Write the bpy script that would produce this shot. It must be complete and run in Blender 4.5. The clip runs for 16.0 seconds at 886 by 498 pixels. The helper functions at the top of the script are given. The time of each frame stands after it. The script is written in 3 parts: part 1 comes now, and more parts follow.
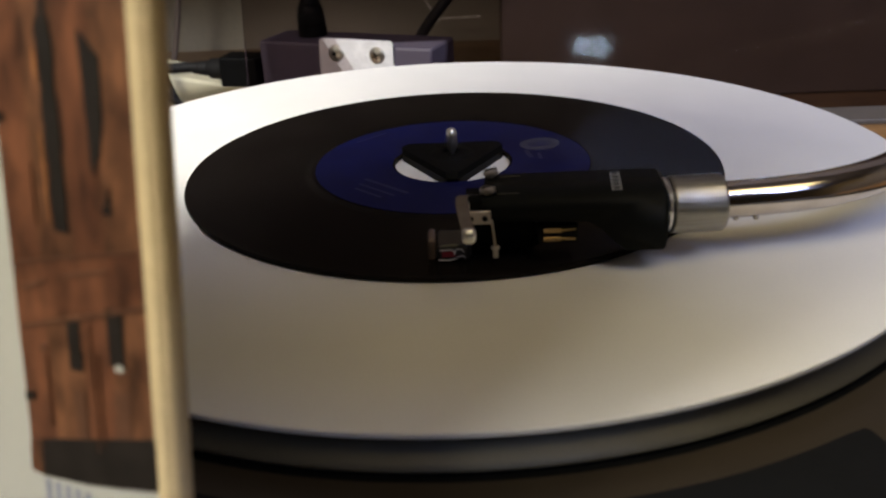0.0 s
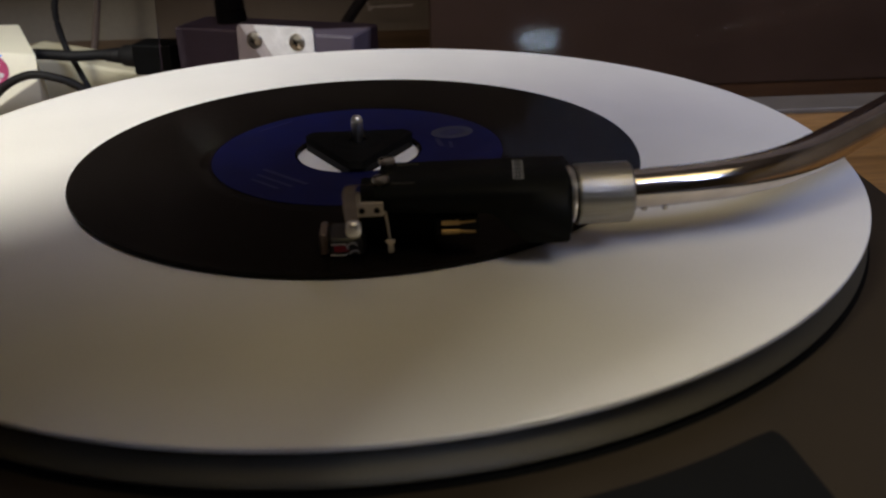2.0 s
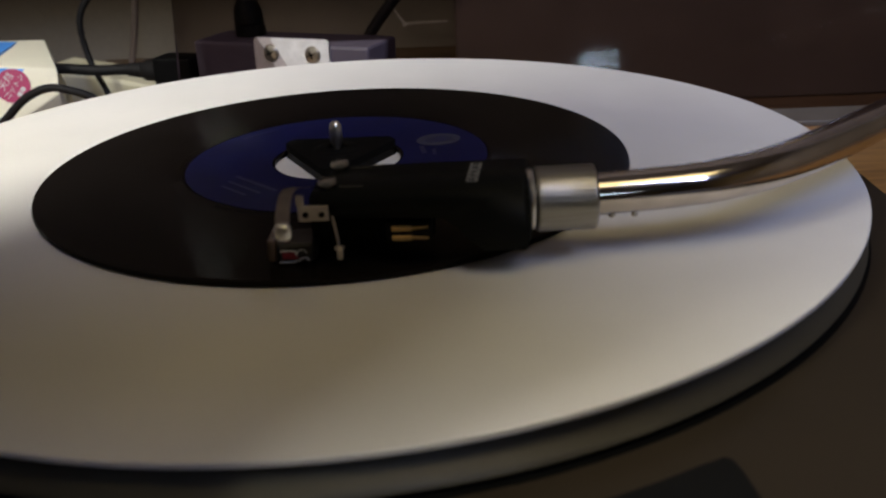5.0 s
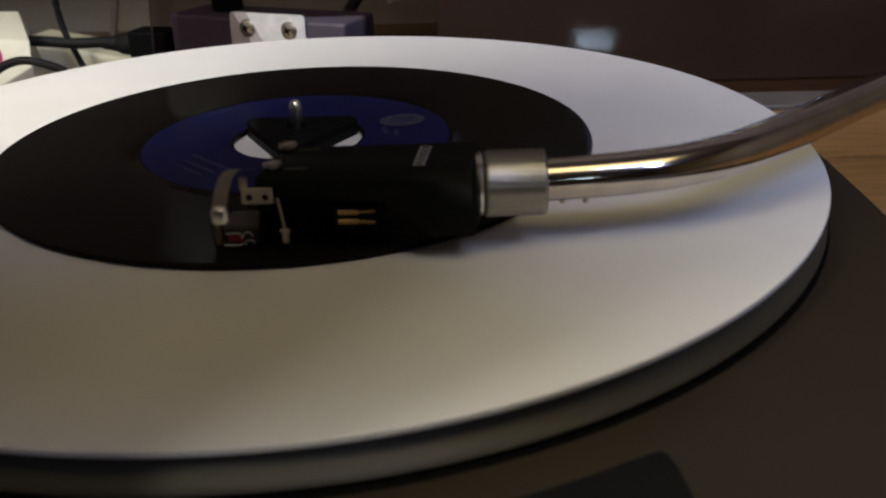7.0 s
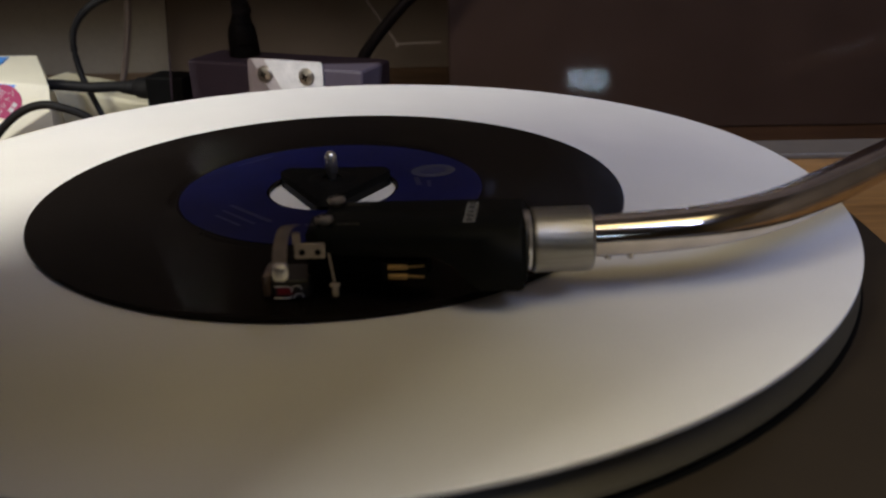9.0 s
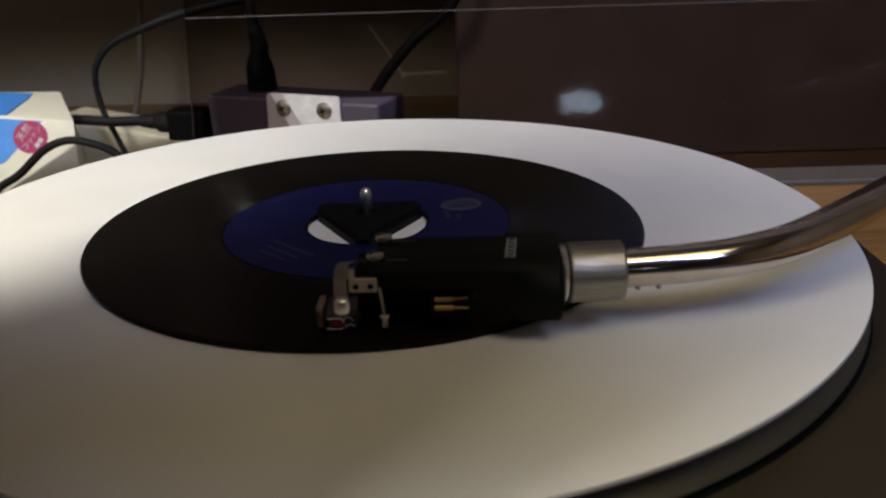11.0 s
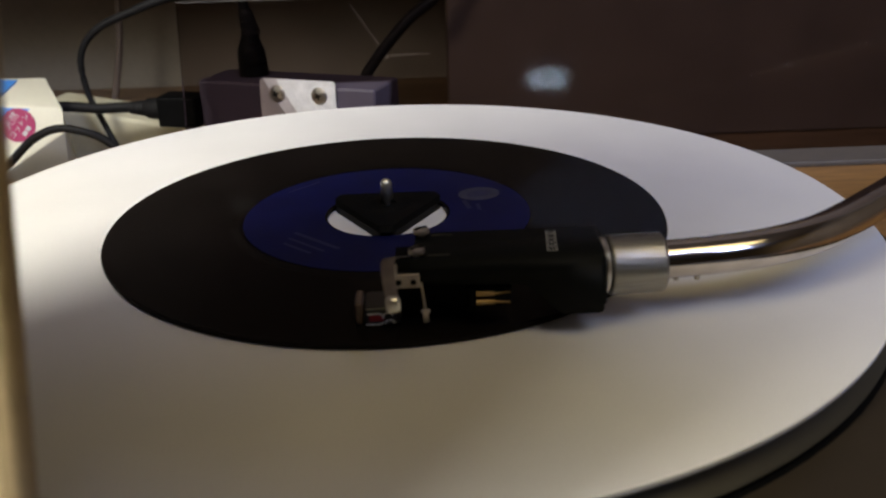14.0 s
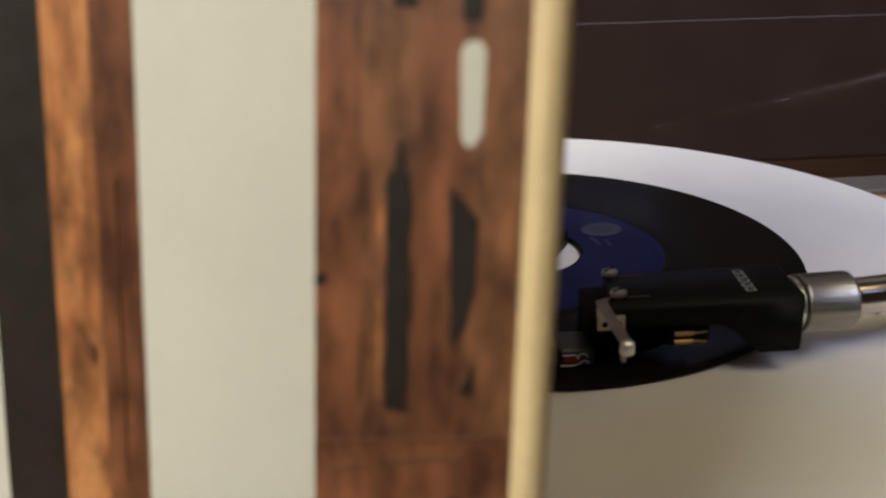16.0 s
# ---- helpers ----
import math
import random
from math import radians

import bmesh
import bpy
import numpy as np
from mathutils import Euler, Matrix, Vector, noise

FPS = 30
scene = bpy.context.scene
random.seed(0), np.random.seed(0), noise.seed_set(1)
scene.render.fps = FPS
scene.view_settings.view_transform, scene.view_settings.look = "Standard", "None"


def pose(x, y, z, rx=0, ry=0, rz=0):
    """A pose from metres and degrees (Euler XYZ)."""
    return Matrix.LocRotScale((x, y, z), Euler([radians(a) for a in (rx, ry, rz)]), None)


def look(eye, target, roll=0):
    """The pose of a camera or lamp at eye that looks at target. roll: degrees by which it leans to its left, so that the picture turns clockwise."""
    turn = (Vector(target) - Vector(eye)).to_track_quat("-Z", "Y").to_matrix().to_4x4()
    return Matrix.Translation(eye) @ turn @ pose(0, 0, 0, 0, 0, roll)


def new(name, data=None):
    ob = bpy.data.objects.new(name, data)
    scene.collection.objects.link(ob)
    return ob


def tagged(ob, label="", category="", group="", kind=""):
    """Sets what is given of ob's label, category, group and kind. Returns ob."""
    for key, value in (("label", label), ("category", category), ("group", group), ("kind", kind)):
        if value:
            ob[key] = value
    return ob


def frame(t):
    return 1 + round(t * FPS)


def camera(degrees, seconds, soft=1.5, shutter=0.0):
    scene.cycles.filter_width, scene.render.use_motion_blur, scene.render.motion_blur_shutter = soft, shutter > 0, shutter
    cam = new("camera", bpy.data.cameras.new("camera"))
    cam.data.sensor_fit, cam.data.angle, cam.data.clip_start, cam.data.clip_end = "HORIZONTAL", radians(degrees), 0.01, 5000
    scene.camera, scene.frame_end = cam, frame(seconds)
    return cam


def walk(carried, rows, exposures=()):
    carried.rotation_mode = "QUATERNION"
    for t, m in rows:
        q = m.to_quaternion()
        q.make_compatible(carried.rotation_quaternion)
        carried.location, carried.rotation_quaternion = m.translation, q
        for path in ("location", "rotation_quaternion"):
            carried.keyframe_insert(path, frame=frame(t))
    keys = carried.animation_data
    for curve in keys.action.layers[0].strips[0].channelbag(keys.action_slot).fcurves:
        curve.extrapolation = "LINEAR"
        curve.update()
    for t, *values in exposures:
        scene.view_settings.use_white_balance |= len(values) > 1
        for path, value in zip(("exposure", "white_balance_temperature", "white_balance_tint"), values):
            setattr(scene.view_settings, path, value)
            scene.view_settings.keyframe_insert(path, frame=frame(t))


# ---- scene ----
cam = camera(51.81, 16.0, soft=2.1)
PATH = [
    (0, (0.00359, -0.28966, 0.10243), (-0.02169, 0.61881, -0.31458), -2.58),
    (0.5, (0.00948, -0.28315, 0.09976), (-0.00607, 0.62643, -0.31537), -2.35),
    (1, (0.01567, -0.28074, 0.09684), (0.02088, 0.62341, -0.33035), -1.72),
    (1.5, (0.01460, -0.27888, 0.09542), (0.03243, 0.62746, -0.32675), -1.29),
    (2, (0.01688, -0.27594, 0.09560), (0.04636, 0.62874, -0.32946), -1.58),
    (2.5, (0.02266, -0.27528, 0.09456), (0.05886, 0.62758, -0.33384), -1.70),
    (3, (0.03074, -0.27236, 0.09198), (0.05708, 0.63415, -0.32937), -2.06),
    (3.5, (0.03639, -0.27209, 0.09203), (0.05561, 0.63705, -0.32403), -2.42),
    (4, (0.03633, -0.26911, 0.09031), (0.03825, 0.64461, -0.31604), -3.10),
    (4.2, (0.03615, -0.26783, 0.08872), (0.02840, 0.64871, -0.31115), -3.05),
    (6.3, (0.05420, -0.26493, 0.08585), (0.00395, 0.64188, -0.33269), -2.84),
    (6.5, (0.05460, -0.26439, 0.08586), (0.01365, 0.64095, -0.33685), -2.34),
    (7, (0.05150, -0.26202, 0.08632), (0.02014, 0.64306, -0.33775), -1.94),
    (7.5, (0.04722, -0.25875, 0.08771), (0.01160, 0.64937, -0.32948), -2.00),
    (8, (0.04586, -0.25903, 0.08774), (0.01358, 0.65494, -0.31676), -1.90),
    (8.5, (0.04360, -0.26091, 0.08938), (0.01732, 0.65641, -0.30789), -1.73),
    (9, (0.03928, -0.26385, 0.09163), (0.01806, 0.65787, -0.29566), -1.40),
    (9.2, (0.03791, -0.26512, 0.09252), (0.01795, 0.65788, -0.29177), -1.36),
    (11.3, (0.02668, -0.27870, 0.10113), (0.01351, 0.65288, -0.26216), -1.92),
    (11.5, (0.02545, -0.27926, 0.10134), (0.01386, 0.65265, -0.26115), -1.94),
    (12, (0.02191, -0.27866, 0.10021), (0.01686, 0.65289, -0.26337), -1.89),
    (12.5, (0.01810, -0.27819, 0.10150), (0.02215, 0.65108, -0.26787), -1.70),
    (13, (0.01755, -0.27544, 0.10119), (0.02705, 0.65079, -0.27563), -1.89),
    (13.5, (0.01598, -0.27347, 0.10020), (0.03419, 0.65099, -0.28064), -1.56),
    (14, (0.01100, -0.27496, 0.10426), (0.03250, 0.64608, -0.28419), -1.77),
    (14.5, (-0.00348, -0.27083, 0.10374), (0.03528, 0.65022, -0.28335), -1.47),
    (15, (-0.01620, -0.26936, 0.10705), (0.03970, 0.64786, -0.28641), -1.69),
    (15.5, (-0.03143, -0.26889, 0.10836), (0.04150, 0.65163, -0.27469), -1.42),
    (16, (-0.04835, -0.27146, 0.11132), (0.03051, 0.65493, -0.25689), -1.14),
]
EXPOSURES = [(0.0, 0.47), (0.6, 0.28), (1.2, 0.0), (13.6, 0.0), (14.4, 0.36), (15.2, 0.42), (16.0, 0.56)]
walk(cam, [(t, look(eye, target, roll)) for t, eye, target, roll in PATH], EXPOSURES)

cam.data.dof.use_dof, cam.data.dof.focus_distance, cam.data.dof.aperture_fstop = True, 0.31, 22.0

# ---- light ----
world = bpy.data.worlds.new("world")
scene.world = world
world.use_nodes = True
world.node_tree.nodes["Background"].inputs["Color"].default_value = (0.9, 0.72, 0.55, 1)
world.node_tree.nodes["Background"].inputs["Strength"].default_value = 0.02


def area_lamp(name, eye, target, width, height, watts, colour, spread=180):
    data = bpy.data.lights.new(name, "AREA")
    data.shape, data.size, data.size_y = "RECTANGLE", width, height
    data.energy, data.color, data.spread = watts, colour, radians(spread)
    ob = new(name, data)
    ob.matrix_world = look(eye, target)
    return tagged(ob, kind="structure")


# an unseen near lamp on one side, then three added lights
area_lamp("lamp_light", (-0.40, -0.35, 0.52), (-0.17, -0.03, 0.0), 0.18, 0.18, 0.76, (1.0, 0.97, 0.88), 65)
# added second side light, farther off, for the mat's right part
area_lamp("side_fill_light", (-0.62, -0.72, 0.85), (0.0, 0.0, 0.0), 0.40, 0.36, 5.5, (1.0, 0.96, 0.80))
# added cool daylight from behind the viewer, standing free, not at window_1
area_lamp("cool_fill_light", (0.66, -1.41, 1.56), (0.0, 0.1, 0.0), 0.5, 0.6, 24.0, (0.46, 0.575, 1.0))
# added weak warm fill from overhead, in place of the room's bounced light
area_lamp("warm_fill_light", (0.4, -1.1, 1.78), (0.4, -1.1, 0.0), 1.2, 1.2, 11.0, (1.0, 0.80, 0.41))


# ---- materials ----
def material(name, colour, rough=0.5, metal=0.0, vary=0.15, scale=60.0, bump=0.0, fine=600.0, specular=0.5, coat=0.0,
             stretch=(1, 1, 1), second=None):
    """A surface with patches of tone at one scale, grain at a finer one, and relief."""
    m = bpy.data.materials.new(name)
    m.use_nodes = True
    n, l = m.node_tree.nodes, m.node_tree.links
    b = n["Principled BSDF"]
    b.inputs["Roughness"].default_value, b.inputs["Metallic"].default_value = rough, metal
    b.inputs["Specular IOR Level"].default_value, b.inputs["Coat Weight"].default_value = specular, coat
    b.inputs["Coat Roughness"].default_value = 0.15
    at, mp = n.new("ShaderNodeTexCoord"), n.new("ShaderNodeMapping")
    mp.inputs["Scale"].default_value = stretch
    l.new(at.outputs["Object"], mp.inputs["Vector"])
    big, small = n.new("ShaderNodeTexNoise"), n.new("ShaderNodeTexNoise")
    for t, s, d in ((big, scale, 3.0), (small, fine, 4.0)):
        t.inputs["Scale"].default_value, t.inputs["Detail"].default_value = s, d
        l.new(mp.outputs["Vector"], t.inputs["Vector"])
    mix = n.new("ShaderNodeMix")
    mix.data_type = "FLOAT"
    mix.inputs[0].default_value = 0.4
    l.new(big.outputs[0], mix.inputs[2]), l.new(small.outputs[0], mix.inputs[3])
    ramp = n.new("ShaderNodeValToRGB")
    other = second or tuple(c * (1 - vary) for c in colour)
    light = tuple(min(1.0, c * (1 + vary * 0.6)) for c in colour)
    ramp.color_ramp.elements[0].position, ramp.color_ramp.elements[1].position = 0.35, 0.66
    ramp.color_ramp.elements[0].color, ramp.color_ramp.elements[1].color = (*other, 1), (*light, 1)
    l.new(mix.outputs[0], ramp.inputs[0]), l.new(ramp.outputs[0], b.inputs["Base Color"])
    rr = n.new("ShaderNodeMapRange")
    rr.inputs["To Min"].default_value, rr.inputs["To Max"].default_value = max(0.02, rough - 0.08 * rough), min(1, rough * 1.12)
    l.new(small.outputs[0], rr.inputs["Value"]), l.new(rr.outputs["Result"], b.inputs["Roughness"])
    if bump:
        bp = n.new("ShaderNodeBump")
        bp.inputs["Strength"].default_value, bp.inputs["Distance"].default_value = bump, 0.0004
        l.new(small.outputs[0], bp.inputs["Height"]), l.new(bp.outputs["Normal"], b.inputs["Normal"])
    return m


def vinyl_material():
    """Black vinyl with fine rings of grooves and wider bands between the tracks."""
    m = material("black_vinyl", (0.008, 0.0062, 0.0055), 0.30, vary=0.3, scale=40, specular=0.03)
    n, l = m.node_tree.nodes, m.node_tree.links
    b = n["Principled BSDF"]
    ring = n.new("ShaderNodeTangent")
    ring.direction_type, ring.axis = "RADIAL", "Z"
    b.inputs["Anisotropic"].default_value, b.inputs["Anisotropic Rotation"].default_value = 0.85, 0.25
    l.new(ring.outputs[0], b.inputs["Tangent"])
    at, sep, com = n.new("ShaderNodeTexCoord"), n.new("ShaderNodeSeparateXYZ"), n.new("ShaderNodeCombineXYZ")
    l.new(at.outputs["Object"], sep.inputs[0])
    length = n.new("ShaderNodeVectorMath")
    length.operation = "LENGTH"
    l.new(sep.outputs[0], com.inputs[0]), l.new(sep.outputs[1], com.inputs[1]), l.new(com.outputs[0], length.inputs[0])
    line = n.new("ShaderNodeCombineXYZ")
    l.new(length.outputs["Value"], line.inputs[0])
    groove, band = n.new("ShaderNodeTexNoise"), n.new("ShaderNodeTexNoise")
    groove.inputs["Scale"].default_value, groove.inputs["Detail"].default_value = 2500, 1
    band.inputs["Scale"].default_value, band.inputs["Detail"].default_value = 260, 2
    for t in (groove, band):
        l.new(line.outputs[0], t.inputs["Vector"])
    bp = n.new("ShaderNodeBump")
    bp.inputs["Strength"].default_value, bp.inputs["Distance"].default_value = 0.10, 0.00006
    l.new(groove.outputs[0], bp.inputs["Height"]), l.new(bp.outputs["Normal"], b.inputs["Normal"])
    rr = n.new("ShaderNodeMapRange")
    rr.inputs["From Min"].default_value, rr.inputs["From Max"].default_value = 0.3, 0.7
    rr.inputs["To Min"].default_value, rr.inputs["To Max"].default_value = 0.20, 0.28
    l.new(band.outputs[0], rr.inputs["Value"]), l.new(rr.outputs["Result"], b.inputs["Roughness"])
    return m


def wood_material(name, dark, light, scale, stretch, rough=0.4, coat=0.0, blotch=0.0):
    """Wood: long grain, broad tone, fine pores."""
    m = bpy.data.materials.new(name)
    m.use_nodes = True
    n, l = m.node_tree.nodes, m.node_tree.links
    b = n["Principled BSDF"]
    b.inputs["Roughness"].default_value, b.inputs["Coat Weight"].default_value = rough, coat
    b.inputs["Coat Roughness"].default_value = 0.2
    at, mp = n.new("ShaderNodeTexCoord"), n.new("ShaderNodeMapping")
    mp.inputs["Scale"].default_value = stretch
    l.new(at.outputs["Object"], mp.inputs["Vector"])
    grain, tone = n.new("ShaderNodeTexNoise"), n.new("ShaderNodeTexNoise")
    grain.inputs["Scale"].default_value, grain.inputs["Detail"].default_value, grain.inputs["Distortion"].default_value = scale, 8, 0.6
    tone.inputs["Scale"].default_value, tone.inputs["Detail"].default_value = scale * 0.22, 2
    l.new(mp.outputs["Vector"], grain.inputs["Vector"]), l.new(mp.outputs["Vector"], tone.inputs["Vector"])
    mix = n.new("ShaderNodeMix")
    mix.data_type = "FLOAT"
    mix.inputs[0].default_value = 0.45
    l.new(grain.outputs[0], mix.inputs[2]), l.new(tone.outputs[0], mix.inputs[3])
    ramp = n.new("ShaderNodeValToRGB")
    ramp.color_ramp.elements[0].position, ramp.color_ramp.elements[1].position = 0.34, 0.64
    ramp.color_ramp.elements[0].color, ramp.color_ramp.elements[1].color = (*dark, 1), (*light, 1)
    l.new(mix.outputs[0], ramp.inputs[0]), l.new(ramp.outputs[0], b.inputs["Base Color"])
    if blotch:
        stain, dark_ramp, times = n.new("ShaderNodeTexNoise"), n.new("ShaderNodeValToRGB"), n.new("ShaderNodeMix")
        stain.inputs["Scale"].default_value, stain.inputs["Detail"].default_value, stain.inputs["Roughness"].default_value = blotch, 5, 0.65
        low = n.new("ShaderNodeMapping")
        low.inputs["Scale"].default_value = (1, 1, 0.4)
        l.new(at.outputs["Object"], low.inputs["Vector"]), l.new(low.outputs["Vector"], stain.inputs["Vector"])
        dark_ramp.color_ramp.elements[0].position, dark_ramp.color_ramp.elements[1].position = 0.36, 0.60
        dark_ramp.color_ramp.elements[0].color, dark_ramp.color_ramp.elements[1].color = (0.30, 0.27, 0.26, 1), (1.05, 1.0, 0.97, 1)
        times.data_type, times.blend_type = "RGBA", "MULTIPLY"
        times.inputs[0].default_value = 1.0
        l.new(stain.outputs[0], dark_ramp.inputs[0]), l.new(ramp.outputs[0], times.inputs[6]), l.new(dark_ramp.outputs[0], times.inputs[7])
        l.new(times.outputs[2], b.inputs["Base Color"])
    bp = n.new("ShaderNodeBump")
    bp.inputs["Strength"].default_value, bp.inputs["Distance"].default_value = 0.15, 0.0003
    l.new(grain.outputs[0], bp.inputs["Height"]), l.new(bp.outputs["Normal"], b.inputs["Normal"])
    return m


def acrylic_material():
    """Smoke-tinted clear acrylic, thin: see-through with a sharp reflection."""
    m = bpy.data.materials.new("smoked_acrylic")
    m.use_nodes = True
    n, l = m.node_tree.nodes, m.node_tree.links
    n.remove(n["Principled BSDF"])
    clear, shine, mix, fr = (n.new(k) for k in ("ShaderNodeBsdfTransparent", "ShaderNodeBsdfGlossy", "ShaderNodeMixShader", "ShaderNodeFresnel"))
    clear.inputs[0].default_value = (0.70, 0.66, 0.65, 1)
    shine.inputs["Roughness"].default_value = 0.045
    fr.inputs["IOR"].default_value = 1.24
    l.new(fr.outputs[0], mix.inputs[0]), l.new(clear.outputs[0], mix.inputs[1]), l.new(shine.outputs[0], mix.inputs[2])
    l.new(mix.outputs[0], n["Material Output"].inputs["Surface"])
    return m


def glow_material(name, colour, strength):
    m = bpy.data.materials.new(name)
    m.use_nodes = True
    b = m.node_tree.nodes["Principled BSDF"]
    b.inputs["Base Color"].default_value = (*colour, 1)
    b.inputs["Emission Color"].default_value, b.inputs["Emission Strength"].default_value = (*colour, 1), strength
    return m


WHITE_MAT = material("white_mat", (0.74, 0.72, 0.69), 0.62, vary=0.05, scale=25, bump=0.12, fine=1500, specular=0.3)
VINYL = vinyl_material()
LABEL_BLUE = material("blue_label_paper", (0.0035, 0.005, 0.048), 0.5, vary=0.3, scale=70, fine=900, specular=0.15)
LABEL_SILVER = material("silver_print", (0.012, 0.014, 0.055), 0.5, vary=0.4, scale=200)
EMBLEM_GREY = material("grey_emblem_print", (0.034, 0.035, 0.060), 0.5, vary=0.4, scale=300)
LINE_GREY = material("grey_line_print", (0.20, 0.21, 0.25), 0.5, vary=0.2, scale=200)
BLACK_PLASTIC = material("black_plastic", (0.004, 0.004, 0.004), 0.5, specular=0.06, vary=0.25, scale=120, bump=0.1, fine=2500)
SHELL_BLACK = material("black_enamel", (0.004, 0.0045, 0.004), 0.5, specular=0.1, vary=0.2, scale=150, bump=0.05, fine=3000)
RUBBER = material("black_rubber", (0.008, 0.0075, 0.0075), 0.6, specular=0.2, vary=0.25, scale=120, bump=0.2, fine=2000)
CHROME = material("chrome", (0.66, 0.59, 0.51), 0.11, 1.0, vary=0.18, scale=90, bump=0.10, fine=130)
SPINDLE_STEEL = material("polished_steel", (0.86, 0.84, 0.80), 0.28, 1.0, vary=0.08, scale=90)
BRUSHED = material("brushed_aluminium", (0.40, 0.38, 0.335), 0.38, 1.0, vary=0.35, scale=60, bump=0.35, fine=260, stretch=(0.15, 6, 6))
STEEL = material("zinc_steel", (0.80, 0.79, 0.80), 0.45, 0.35, vary=0.18, scale=160, bump=0.15, fine=1200)
DULL_STEEL = material("dull_nickel", (0.40, 0.35, 0.30), 0.36, 0.8, vary=0.2, scale=200)
SCREW_METAL = material("screw_steel", (0.50, 0.46, 0.40), 0.32, 1.0, vary=0.25, scale=300)
GOLD = material("gold_plate", (0.40, 0.255, 0.095), 0.35, 0.7, vary=0.15, scale=300)
PRINT_WHITE = material("white_print", (0.50, 0.49, 0.48), 0.5, vary=0.1, scale=400)
NAME_GREY = material("grey_print", (0.25, 0.25, 0.24), 0.5, vary=0.2, scale=400)
PRINT_RED = material("red_print", (0.20, 0.012, 0.02), 0.4, vary=0.2, scale=400)
CLEAR_GUARD = material("smoky_guard_plastic", (0.018, 0.016, 0.016), 0.3, vary=0.3, scale=300)
GUARD_EDGE = material("brown_clear_plastic", (0.10, 0.068, 0.055), 0.3, vary=0.3, scale=300)
PLATTER_GREY = material("dark_cast_metal", (0.072, 0.064, 0.045), 0.46, 0.35, vary=0.12, scale=60, bump=0.06, fine=1200)
CHASSIS_BROWN = material("dark_bronze_paint", (0.035, 0.0255, 0.015), 0.40, 0.2, vary=0.12, scale=50, bump=0.08, fine=2500)
PANEL_BLACK = material("black_panel", (0.005, 0.005, 0.005), 0.55, specular=0.2, vary=0.2, scale=80)
PLINTH_WOOD = wood_material("oiled_wood", (0.15, 0.075, 0.022), (0.34, 0.18, 0.06), 38, (1, 7, 7), 0.4, 0.1)
SHELF_WOOD = wood_material("brown_shelf_wood", (0.10, 0.058, 0.028), (0.21, 0.13, 0.07), 30, (1, 7, 7), 0.5)
WALL_PAINT = material("grey_brown_wall", (0.26, 0.222, 0.175), 0.85, vary=0.12, scale=9, bump=0.3, fine=260)
DARK_PANEL = material("dark_brown_panel", (0.130, 0.096, 0.074), 0.6, vary=0.2, scale=25, bump=0.15, fine=500)
ROOM_PAINT = material("room_paint", (0.27, 0.22, 0.16), 0.9, vary=0.08, scale=4, bump=0.1, fine=120)
ACRYLIC = acrylic_material()
RAIL_GREY = material("rail_grey", (0.10, 0.085, 0.072), 0.5, vary=0.15, scale=90)
ACRYLIC_EDGE = material("acrylic_edge", (0.09, 0.082, 0.08), 0.6, vary=0.15, scale=120)
PALE_LINE = material("pale_line_finish", (0.75, 0.72, 0.68), 0.4, vary=0.15, scale=120)
STRIP_PURPLE = material("purple_grey_plastic", (0.066, 0.053, 0.075), 0.5, vary=0.1, scale=80, bump=0.12, fine=1800)
CARTON_WHITE = material("white_carton", (0.78, 0.74, 0.57), 0.55, vary=0.06, scale=60, bump=0.1, fine=900)
CARTON_BLUE = material("blue_carton_print", (0.07, 0.28, 0.72), 0.4, vary=0.12, scale=60)
STICKER_PINK = material("magenta_sticker", (0.36, 0.03, 0.11), 0.4, vary=0.08, scale=200)
CREAM = material("cream_card", (0.52, 0.405, 0.225), 0.5, vary=0.12, scale=90, bump=0.15, fine=700)
CREAM_PAPER = material("cream_paper", (0.52, 0.48, 0.33), 0.6, vary=0.1, scale=70, bump=0.15, fine=700)
PRINT_PAPER = material("white_print_paper", (0.37, 0.36, 0.31), 0.4, vary=0.05, scale=50, bump=0.05, fine=700)
PRINT_WOOD = wood_material("wood_picture_print", (0.075, 0.030, 0.014), (0.175, 0.077, 0.035), 220, (2.2, 2.2, 0.35), 0.38, blotch=240)
PRINT_WOOD_RED = wood_material("red_wood_picture_print", (0.070, 0.026, 0.013), (0.16, 0.062, 0.028), 200, (2.4, 2.4, 0.3), 0.38, blotch=200)
PRINT_WOOD_PALE = wood_material("pale_wood_picture_print", (0.20, 0.07, 0.025), (0.35, 0.165, 0.065), 220, (2.2, 2.2, 0.35), 0.38, blotch=240)
PRINT_DARK = material("dark_picture_print", (0.013, 0.010, 0.008), 0.5, specular=0.2, vary=0.35, scale=260)
CRACK_DARK = material("crack_print", (0.085, 0.036, 0.018), 0.4, vary=0.3, scale=500)


# ---- mesh helpers ----
def mesh_of(name, bm, mat, smooth=35):
    """The mesh of bm. Bevelled pieces take normals weighted by area, so that their broad faces stay flat."""
    me = bpy.data.meshes.new(name)
    bmesh.ops.recalc_face_normals(bm, faces=bm.faces)
    soft = bm.faces.layers.int.get("bevelled") is not None
    normals = []
    if soft:
        bm.normal_update()
        for v in bm.verts:
            total = sum((f.normal * f.calc_area() for f in v.link_faces), Vector())
            normals.append(total.normalized() if total.length > 0 else v.normal)
    bm.to_mesh(me)
    bm.free()
    me.materials.append(mat)
    for p in me.polygons:
        p.use_smooth = True
    if soft:
        me.normals_split_custom_set_from_vertices(normals)
    else:
        me.set_sharp_from_angle(angle=radians(smooth))
    return me


